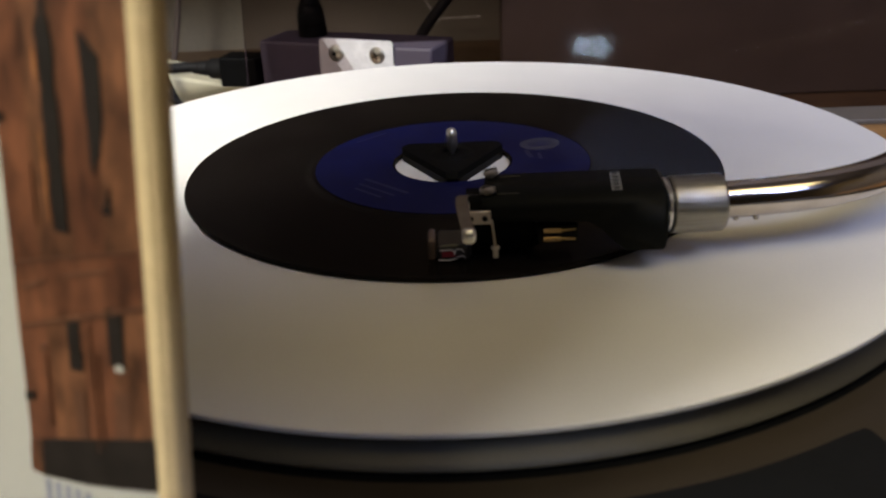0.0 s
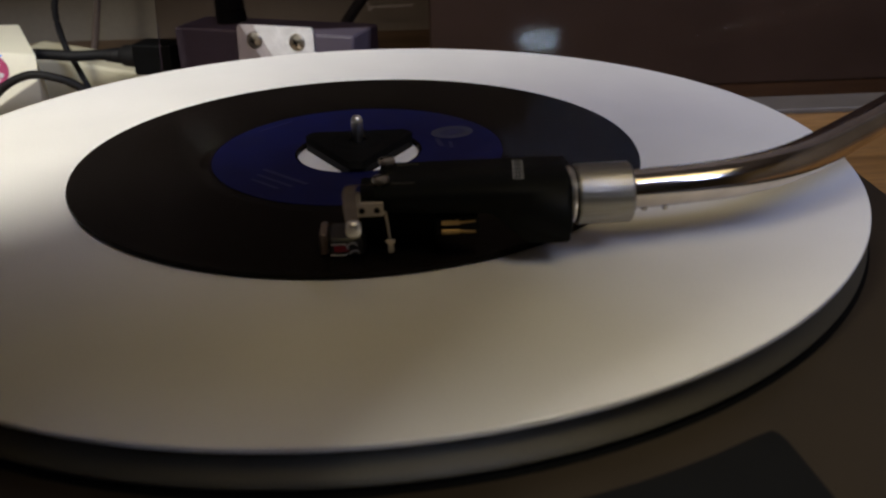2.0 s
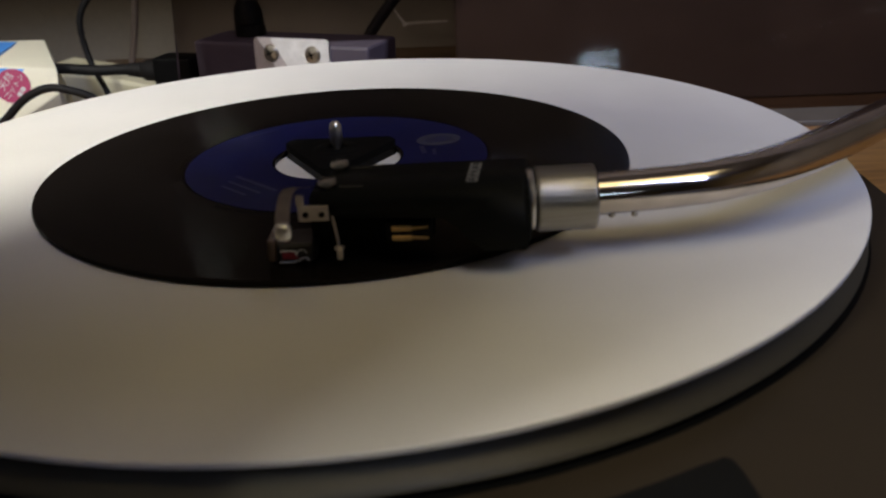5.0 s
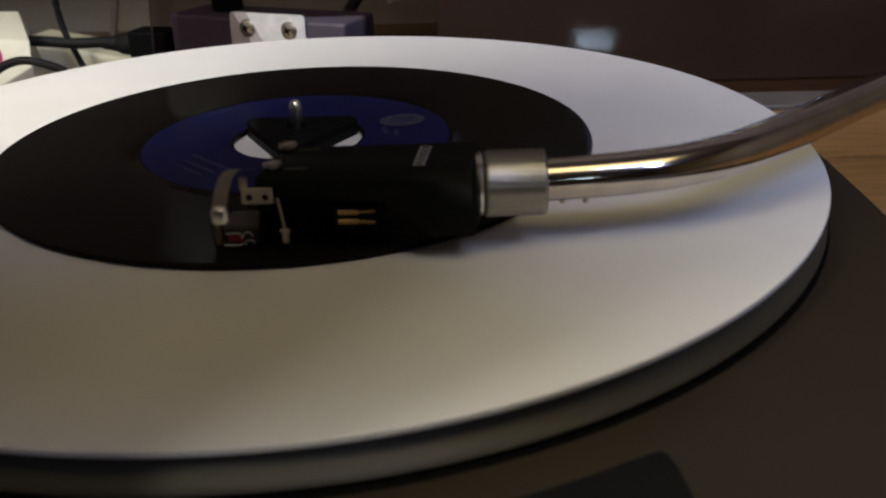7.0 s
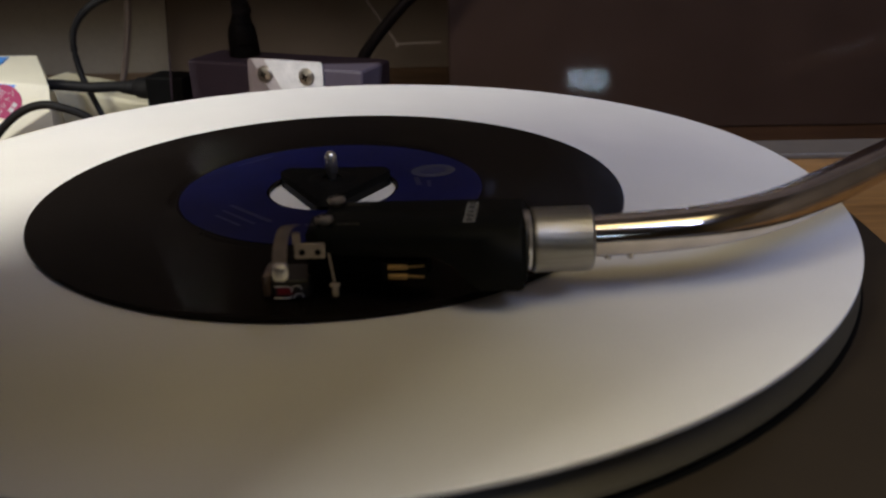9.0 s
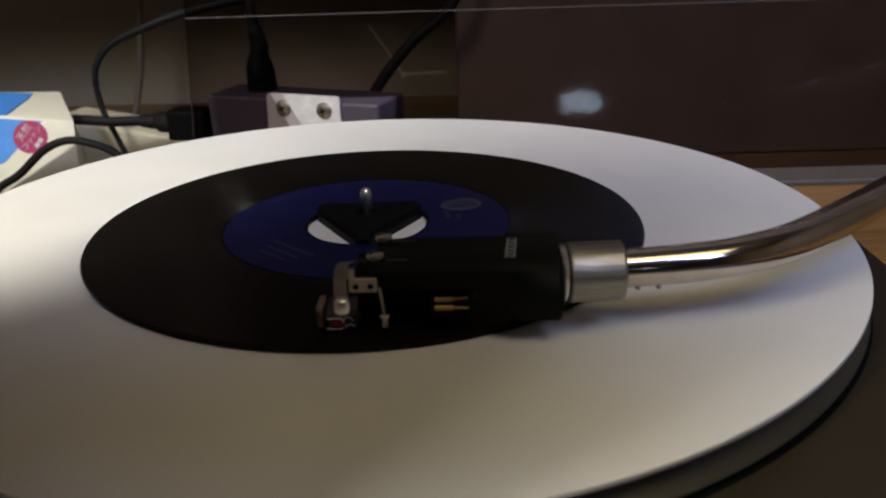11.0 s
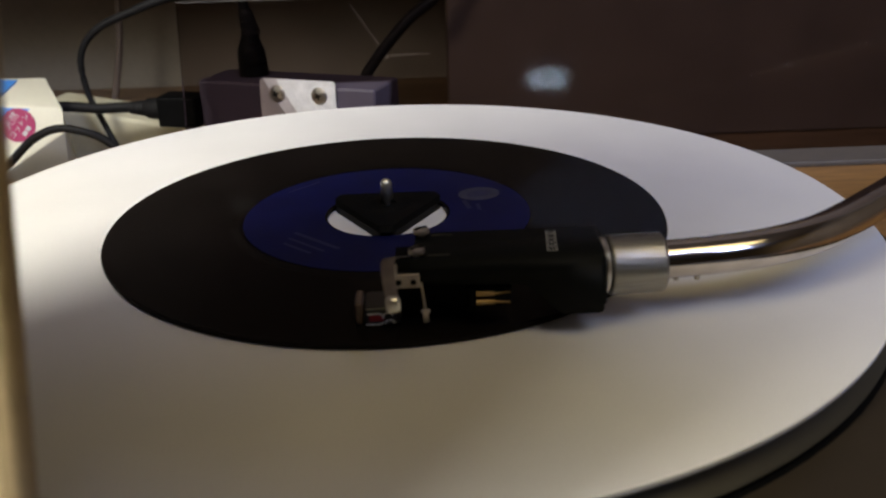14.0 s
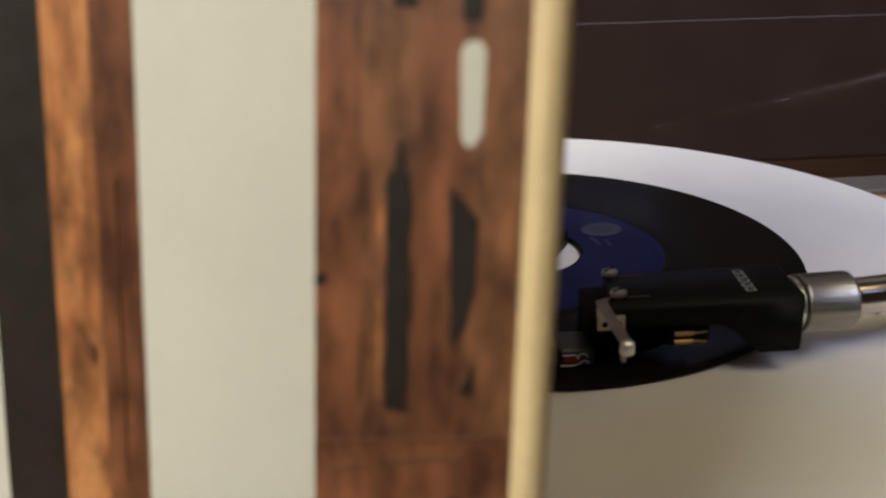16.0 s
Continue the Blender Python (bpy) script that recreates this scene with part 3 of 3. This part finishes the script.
for tx in (0.0715, 0.0765):
    apart_of("tube_screw", lathe([(0, -0.0006), (0.0007, -0.0006), (0.0007, 0.0004), (0.0004, 0.0006), (0, 0.0006)], 12, Matrix.Translation((tx, -0.0775, 0.0110)) @ Matrix.Rotation(radians(180), 4, "X")), SCREW_METAL)

# ---- power strip behind ----
STRIP = Matrix.Translation((-0.1157, 0.2530, 0)) @ Matrix.Rotation(math.atan2(-0.030, 0.075), 4, "Z")
strip = thing("power_strip", "purple-grey plastic power strip with a steel bracket", "power strip", at=(-0.1157, 0.2530, SHELF_Z))


def placed(name, bm, mat, parent, at, label=""):
    ob = part(name, bm, mat, None, label)
    ob.parent = parent
    ob.matrix_parent_inverse = Matrix.Translation(at).inverted()
    return ob


SP = (-0.1157, 0.2530, SHELF_Z)
placed("body", box(0, 0.112, 0, 0.034, SHELF_Z, -0.0065, 0.002, STRIP, 3), STRIP_PURPLE, strip, SP)
placed("end_cap", box(-0.002, 0.003, 0.006, 0.036, SHELF_Z + 0.004, -0.012, 0.001, STRIP), BLACK_PLASTIC, strip, SP)
bracket = placed("bracket", prism([(0.0405, -0.055), (0.0425, -0.0045), (0.0440, -0.0030), (0.0875, -0.0030), (0.0890, -0.0045), (0.0890, -0.055)], 0.0016, 0.0004, STRIP @ Matrix.Translation((0, -0.0002, 0)) @ Matrix.Rotation(radians(90), 4, "X")), STEEL, strip, SP, "zinc-plated steel bracket")
for bx in (0.0531, 0.0792):
    m = STRIP @ Matrix.Translation((bx, -0.0017, -0.0112)) @ Matrix.Rotation(radians(90), 4, "X")
    screw = part("bracket_screw", lathe([(0, 0), (0.0047, 0), (0.0048, 0.0004), (0.0041, 0.0014), (0.0022, 0.0020), (0, 0.0022)], 28, m), SCREW_METAL, bracket, "cross-head steel screw")
    for a in (20, 110):
        part("cross_slot", box(-0.0020, 0.0020, -0.00045, 0.00045, 0.0015, 0.0024, 0, m @ Matrix.Rotation(radians(a), 4, "Z")), BLACK_PLASTIC, bracket)


def cord(name, points, r, label, mat=RUBBER):
    return tagged(part(name, tube(points, r, 12, 8), mat), label, "cable", "cables behind the turntable")


# plug in the strip's end, lying along it
plug = thing("side_plug", "black moulded plug in the end of the power strip", "plug", at=(-0.128, 0.258, -0.030))
pm = Matrix.Translation((-0.1185, 0.2545, -0.0245)) @ Matrix.Rotation(radians(-14), 4, "Z")
placed("body", box(-0.0215, 0.0030, -0.008, 0.010, -0.009, 0.009, 0.0015, pm, 3), BLACK_PLASTIC, plug, (-0.128, 0.258, -0.030))
placed("plug_collar", lathe([(0, 0), (0.0062, 0), (0.0066, 0.0006), (0.0062, 0.0095), (0.0050, 0.0115), (0, 0.0115)], 24, pm @ Matrix.Translation((-0.0212, 0.001, 0.0003)) @ Matrix.Rotation(radians(-90), 4, "Y")), RUBBER, plug, (-0.128, 0.258, -0.030), "black rubber collar")
for k in range(4):
    placed("relief_ring", lathe([(0, 0), (0.0046 - 0.0003 * k, 0), (0.0048 - 0.0003 * k, 0.0006), (0.0048 - 0.0003 * k, 0.0024), (0.0038, 0.0031), (0, 0.0031)], 20, pm @ Matrix.Translation((-0.0310 - 0.0028 * k, 0.001, 0.0003)) @ Matrix.Rotation(radians(-90), 4, "Y")), RUBBER, plug, (-0.128, 0.258, -0.030))
cord("plug_cable", [(-0.1505, 0.2640, -0.0238), (-0.165, 0.2655, -0.0238), (-0.1779, 0.264, -0.0236), (-0.2016, 0.262, -0.0212), (-0.235, 0.262, -0.022), (-0.30, 0.27, -0.045), (-0.36, 0.28, SHELF_Z + 0.003)], 0.0032, "thick black cable running from the plug to the box")

# plug on top of the strip with its cord going up
top_plug = thing("top_plug", "black moulded plug standing on the power strip", "plug", at=(-0.084, 0.262, -0.0065))
TP = (-0.084, 0.262, -0.0065)
placed("body", tube([(-0.0838, 0.262, -0.0065), (-0.0842, 0.262, 0.000), (-0.0845, 0.262, 0.008), (-0.0842, 0.262, 0.0145), (-0.0835, 0.262, 0.0175)], [0.0088, 0.0086, 0.0080, 0.0055, 0.0050], 20, 6), BLACK_PLASTIC, top_plug, TP)
for k in range(4):
    placed("relief_ring", lathe([(0, 0), (0.0054 - 0.0004 * k, 0), (0.0056 - 0.0004 * k, 0.0007), (0.0056 - 0.0004 * k, 0.0026), (0.0038, 0.0036), (0, 0.0036)], 18, Matrix.Translation((-0.0835 - 0.0006 * k, 0.262, 0.0172 + 0.0034 * k))), RUBBER, top_plug, TP)
cord("upright_cable", [(-0.0858, 0.262, 0.030), (-0.0868, 0.262, 0.045), (-0.088, 0.270, 0.060), (-0.105, 0.310, 0.072), (-0.14, 0.40, 0.070), (-0.20, 0.556, 0.060)], 0.0030, "black cord rising from the plug")
cord("loop_cable", [(-0.06, 0.30, 0.046), (-0.1000, 0.292, 0.0425), (-0.1336, 0.282, 0.0365), (-0.1549, 0.28, 0.0295), (-0.1770, 0.28, 0.0201), (-0.1890, 0.28, 0.0051), (-0.1890, 0.28, -0.0159), (-0.1815, 0.276, -0.0342), (-0.170, 0.270, -0.055), (-0.150, 0.262, SHELF_Z + 0.003)], [0.0024, 0.0027, 0.0028, 0.0026, 0.0023, 0.0020, 0.0019, 0.0018, 0.0018, 0.0018], "black cable hanging in a loop")
cord("front_cable", [(-0.275, 0.19, SHELF_Z + 0.0025), (-0.240, 0.196, -0.060), (-0.2229, 0.2, -0.0451), (-0.2087, 0.2, -0.0367), (-0.1936, 0.2, -0.0240), (-0.1804, 0.2, -0.0186), (-0.1684, 0.2, -0.0200), (-0.1556, 0.202, -0.0266), (-0.140, 0.205, -0.045), (-0.120, 0.206, SHELF_Z + 0.0025)], 0.0022, "thin black cable arching in front of the box")
cord("far_cable", [(0.040, 0.315, 0.050), (0.0254, 0.31, 0.0290), (0.0074, 0.305, 0.0158), (-0.0114, 0.302, -0.0045), (-0.0232, 0.30, -0.0218), (-0.0285, 0.30, -0.040), (-0.028, 0.30, SHELF_Z + 0.003)], 0.0036, "black cable behind the clear cover")
# A cable's upright shadow, built as a dark brown bar before the wall.
cord("cord_shadow_bar", [(-0.221, 0.50, 0.113), (-0.226, 0.50, 0.05), (-0.234, 0.50, -0.020), (-0.243, 0.50, -0.060), (-0.247, 0.50, SHELF_Z + 0.002)], 0.0028, "dark brown bar in place of a cable's shadow near the wall", DARK_PANEL)

# ---- cotton box ----
BX = Matrix.Translation((-0.196, 0.228, SHELF_Z)) @ Matrix.Rotation(radians(8), 4, "Z")
carton = thing("cotton_box", "white and blue cardboard box with a magenta sticker", "box", at=(-0.196, 0.228, SHELF_Z))
CB = (-0.196, 0.228, SHELF_Z)
H = 0.0675
bm = bmesh.new()
# rings along the box: bottom, front fold, front top edge, back top edge, back fold, bottom; the front face is one plane
DOWN = Vector((0, -0.27, -0.963))
TOP_A, TOP_B = Vector((0.010, 0.0, H - 0.007)), Vector((-0.030, 0.0, H - 0.002))
TOP_C = TOP_B + 2.5 * (TOP_B - TOP_A)
rows = []
for front, length, x_low, x_back, z_back in ((TOP_A, 0.013, 0.002, -0.007, H + 0.002), (TOP_B, 0.042, -0.030, -0.034, H + 0.003), (TOP_C, 0.062, -0.130, -0.130, H + 0.011)):
    ring_points = [(x_low, 0.016, 0.0), front + length * DOWN, front, (x_back, 0.045, z_back), (x_back + 0.004, 0.060, 0.035), (x_low, 0.050, 0.0)]
    rows.append([bm.verts.new(p) for p in ring_points])
bm.faces.new(rows[0]), bm.faces.new(rows[-1][::-1])
for a, b in zip(rows, rows[1:]):
    for i in range(6):
        j = (i + 1) % 6
        bm.faces.new((a[i], a[j], b[j], b[i]))
bmesh.ops.bevel(bm, geom=bm.edges[:], offset=0.0010, segments=2, affect="EDGES", profile=0.5)
bm.transform(BX)
placed("carton", bm, CARTON_WHITE, carton, CB)
EX = (TOP_A - TOP_B).normalized()
EY = (-DOWN - EX * EX.dot(-DOWN)).normalized()
face = BX @ Matrix.Translation(TOP_A) @ Matrix((EX, EY, EX.cross(EY))).transposed().to_4x4()
placed("blue_print", prism([(-0.017, -0.0012), (-0.036, -0.025), (-0.050, -0.034), (-0.080, -0.040), (-0.138, -0.042), (-0.138, -0.0012)], 0.0003, 0, face), CARTON_BLUE, carton, CB, "blue printed area")
TOP_EY = (Vector((-0.034, 0.045, H + 0.003)) - TOP_B).normalized()
TOP_EX = (EX - TOP_EY * TOP_EY.dot(EX)).normalized()
lid_plane = BX @ Matrix.Translation(TOP_B) @ Matrix((TOP_EX, TOP_EY, TOP_EX.cross(TOP_EY))).transposed().to_4x4()
placed("top_print", prism([(-0.098, 0.0015), (0.004, 0.0015), (0.012, 0.040), (-0.098, 0.040)], 0.0012, 0, lid_plane), CARTON_BLUE, carton, CB)
sm = face @ Matrix.Translation((-0.0230, -0.0105, 0.0003))
sticker = placed("sticker", prism(ellipse(0.0092, 0.0092, 48), 0.0002, 0, sm), STICKER_PINK, carton, CB, "round magenta sticker with white writing")
for words, size, ty in (("天然", 0.0052, 0.0024), ("コットン", 0.0040, -0.0022)):
    curve = bpy.data.curves.new("sticker_text", "FONT")
    curve.body, curve.size, curve.align_x, curve.extrude = words, size, "CENTER", 0.00005
    t = new("sticker_text", curve)
    t.parent = sticker
    t.matrix_world = sm @ Matrix.Rotation(radians(58), 4, "Z") @ Matrix.Translation((0, ty, 0.0003))
    curve.materials.append(PRINT_WHITE)
for k in range(2):
    part("text_bar", box(-0.0030 + 0.0032 * k, -0.0004 + 0.0032 * k, -0.0066, -0.0042, 0.0002, 0.0003, 0, sm @ Matrix.Rotation(radians(58), 4, "Z")), PRINT_WHITE, sticker)
tagged(part("cream_packet", box(-0.045, 0.052, -0.02, 0.02, 0, 0.040, 0.003, Matrix.Translation((-0.19, 0.315, SHELF_Z)) @ Matrix.Rotation(radians(9), 4, "Y") @ Matrix.Rotation(radians(-8), 4, "Z")), CREAM_PAPER), "cream paper packet lying behind the cables", "packet")

# ---- clear cover ----
cover = thing("dust_cover", "open smoke-tinted clear acrylic dust cover", "dust cover", at=(0.1, 0.215, SHELF_Z))
CV = (0.1, 0.215, SHELF_Z)
lean = Matrix.Translation((0, 0.215, SHELF_Z)) @ Matrix.Rotation(radians(-13), 4, "X")
placed("front_panel", box(-0.119, 0.42, 0, 0.003, 0.0, 0.1165, 0, lean), ACRYLIC, cover, CV, "smoke-tinted clear panel")
placed("top_panel", box(-0.119, 0.42, 0, 0.003, 0.1170, 0.36, 0, lean), ACRYLIC, cover, CV, "smoke-tinted clear panel")
placed("moulded_edge", box(-0.119, 0.42, -0.0006, -0.0002, 0.1165, 0.1169, 0, lean), ACRYLIC_EDGE, cover, CV, "pale moulded edge")

# thin pale line with one bend, just in front of the wall
bend_points = [(-0.0439, -0.005), (-0.0146, -0.0501), (0.0234, -0.0493)]
tagged(part("pale_bent_line", tube([(bend_points[0][0], 0.535, bend_points[0][1]), (-0.0150, 0.535, -0.0494), (-0.0140, 0.535, -0.0500), (bend_points[2][0], 0.535, bend_points[2][1])], 0.0006, 6, 4), PALE_LINE), "thin pale bent line in front of the wall", "tray")

# ---- printed sleeve standing in front ----
BD = (-0.0365, -0.2045, -0.0155)
RIGHT, UP = Vector((0.9, -0.436, 0.008)).normalized(), Vector((0.065, 0.152, 1.0)).normalized()
BACK = UP.cross(RIGHT).normalized()
BM = Matrix.Translation(BD) @ Matrix((RIGHT, BACK, RIGHT.cross(BACK))).transposed().to_4x4()
board = thing("picture_sleeve", "upright cardboard record sleeve printed with brown wooden boards", "record sleeve", at=BD)
FLAT = BM @ Matrix.Rotation(radians(90), 4, "X")


def printed(name, mat, spots, layer=1, label=""):
    """A printed patch on the sleeve's face: spots of u (leftwards from the right edge) and v (upwards), in millimetres."""
    bm = prism([(-u / 1000, v / 1000) for u, v in spots], 0.00009 * layer, 0, FLAT)
    return placed(name, bm, mat, board, BD, label)


def band(u0, u1, v0, v1):
    return [(u0, v0), (u1, v0), (u1, v1), (u0, v1)]


def worn(u0, u1, v0, v1, seed, rough=0.25, steps=14):
    """An upright strip with uneven sides."""
    r = random.Random(seed)
    left = [(u1 + r.uniform(-rough, rough), v0 + (v1 - v0) * i / steps) for i in range(steps + 1)]
    right = [(u0 + r.uniform(-rough, rough), v0 + (v1 - v0) * i / steps) for i in range(steps + 1)]
    return left + right[::-1]


# The card's unseen top is raised to block the near lamp from the mat.
placed("card", box(-0.156, -0.0021, 0.0, 0.0040, 0.0053, 0.280, 0.0004, BM), PRINT_PAPER, board, BD, "off-white printed card")
placed("cream_edge", tube([BM @ Vector((-0.0021, 0.0019, v)) for v in (0.0053, 0.09, 0.18, 0.280)], 0.0020, 24, 4), CREAM, board, BD, "rounded cream card edge")
printed("cream_border", CREAM, band(1.6, 3.4, 5.4, 279.5), 2)
WOOD_U = ((3.3, 9.6), (9.6, 14.6), (14.6, 21.0), (21.0, 26.3))
for k, (u0, u1) in enumerate(WOOD_U):
    printed("plank", (PRINT_WOOD, PRINT_WOOD_RED)[k % 2], worn(u0, u1, 43.5 + 0.26 * (26 - u1), 277, k, 0.05), 1, "picture of a brown plank")
printed("cross_plank", PRINT_WOOD_RED, [(26.0, 62.0), (3.4, 68.2), (3.4, 74.6), (26.1, 70.2)], 2, "picture of a brown plank")
printed("plank", PRINT_WOOD_RED, worn(49.2, 55.3, 10, 277, 11, 0.08), 1, "picture of a brown plank")
printed("pale_plank", PRINT_WOOD_PALE, worn(55.3, 62.2, 10, 277, 12, 0.08), 1, "picture of a pale plank")
printed("dark_strip", PRINT_DARK, worn(62.1, 72.0, 10, 277, 13, 0.1), 1, "dark printed strip")
printed("shadow_slot", CRACK_DARK, worn(15.7, 17.6, 98, 107.5, 30, 0.3, 9), 2)
printed("dark_slot", PRINT_DARK, worn(15.3, 17.9, 75.6, 101.5, 31, 0.22, 16), 3)
printed("dark_slot", PRINT_DARK, [(17.2, 101.4), (16.7, 104.6), (16.2, 104.9), (15.8, 101.4)], 3)
printed("dark_slot", PRINT_DARK, [(11.1, 100.4), (9.9, 99.3), (7.9, 97.4), (8.1, 90.4), (8.9, 86.0), (10.4, 83.4), (10.7, 92)], 3)
printed("dark_slot", PRINT_DARK, [(7.9, 82.3), (7.8, 78.9), (9.4, 78.7)], 3)
printed("white_slot", PRINT_PAPER, [(10.4, 113.6), (9.9, 114.6), (8.5, 114.8), (7.8, 113.9), (7.9, 106.0), (8.7, 104.6), (9.6, 104.5), (10.1, 105.6)], 3, "bright slot in the picture")
printed("dark_slot", PRINT_DARK, worn(14.9, 17.2, 57.0, 64.0, 3, 0.15, 6), 3)
printed("dark_slot", PRINT_DARK, worn(7.5, 10.1, 59.0, 66.6, 4, 0.15, 6), 3)
printed("white_dot", PRINT_PAPER, [(9.2, 58.6), (9.0, 59.3), (8.0, 59.4), (7.6, 58.9), (8.2, 58.5)], 4)
printed("dark_slot", PRINT_DARK, worn(15.0, 17.5, 117.8, 128, 5, 0.2, 6), 3)
printed("dark_slot", PRINT_DARK, worn(8.3, 10.2, 116.6, 128, 6, 0.2, 6), 3)
printed("shadow_slot", CRACK_DARK, worn(15.1, 17.0, 45.5, 54.0, 7, 0.2, 8), 2)
printed("shadow_slot", CRACK_DARK, worn(7.2, 9.8, 48.5, 55.5, 8, 0.2, 8), 2)
printed("crack", CRACK_DARK, [(25.4, 61.2), (3.4, 67.6), (3.4, 68.1), (25.4, 61.6)], 4)
printed("crack", CRACK_DARK, [(24.6, 66.6), (20.5, 68.2), (20.0, 68.9), (24.4, 67.5)], 4)
printed("crack", CRACK_DARK, [(17.0, 69.4), (9.2, 71.4), (9.2, 71.8), (17.0, 70.0)], 4)
printed("crack", CRACK_DARK, [(26.2, 70.0), (3.4, 74.9), (3.4, 75.1), (26.2, 70.3)], 4)
printed("notch", PRINT_DARK, [(26.3, 88.4), (24.9, 88.7), (25.0, 89.9), (26.3, 89.5)], 3)
printed("notch", PRINT_DARK, [(26.3, 50.6), (24.4, 51.0), (24.4, 52.2), (26.3, 51.8)], 3)
printed("plank_highlight", PRINT_WOOD_PALE, [(18.2, 76.5), (18.6, 77.0), (19.0, 88.0), (18.3, 87.0)], 3)
printed("plank_highlight", PRINT_WOOD_PALE, [(18.3, 94.0), (18.9, 95.5), (18.7, 98.0), (18.2, 97.0)], 3)
for k, (u, v0, v1) in enumerate(((13.1, 46, 64), (12.0, 47, 60), (21.4, 48, 58), (20.8, 76, 84), (52.4, 60, 98))):
    printed("crack", CRACK_DARK, worn(u - 0.05, u + 0.06, v0, v1, 20 + k, 0.07, 18), 4)
printed("knot", CRACK_DARK, [(21.9 + 0.6 * math.cos(a), 59.0 + 0.5 * math.sin(a)) for a in (i * 0.628 for i in range(10))], 4)
printed("knot", CRACK_DARK, [(57.2 + 0.7 * math.cos(a), 76.0 + 1.2 * math.sin(a)) for a in (i * 0.628 for i in range(10))], 4)
printed("dark_base", PRINT_DARK, [(3.3, 50.3), (23.9, 45.2), (24.2, 39.6), (15.5, 40.5), (3.3, 42.9)], 3, "dark printed foot")
printed("wood_base", PRINT_WOOD, [(23.9, 45.2), (26.3, 44.5), (26.6, 39.8), (24.2, 39.6)], 3)
for k in range(5):
    printed("grey_line", LINE_GREY, [(24.4 - 1.9 * k, 22), (24.4 - 1.9 * k - 1.0, 22), (24.4 - 1.9 * k - 1.0, 39.0), (24.4 - 1.9 * k, 39.0)], 1)
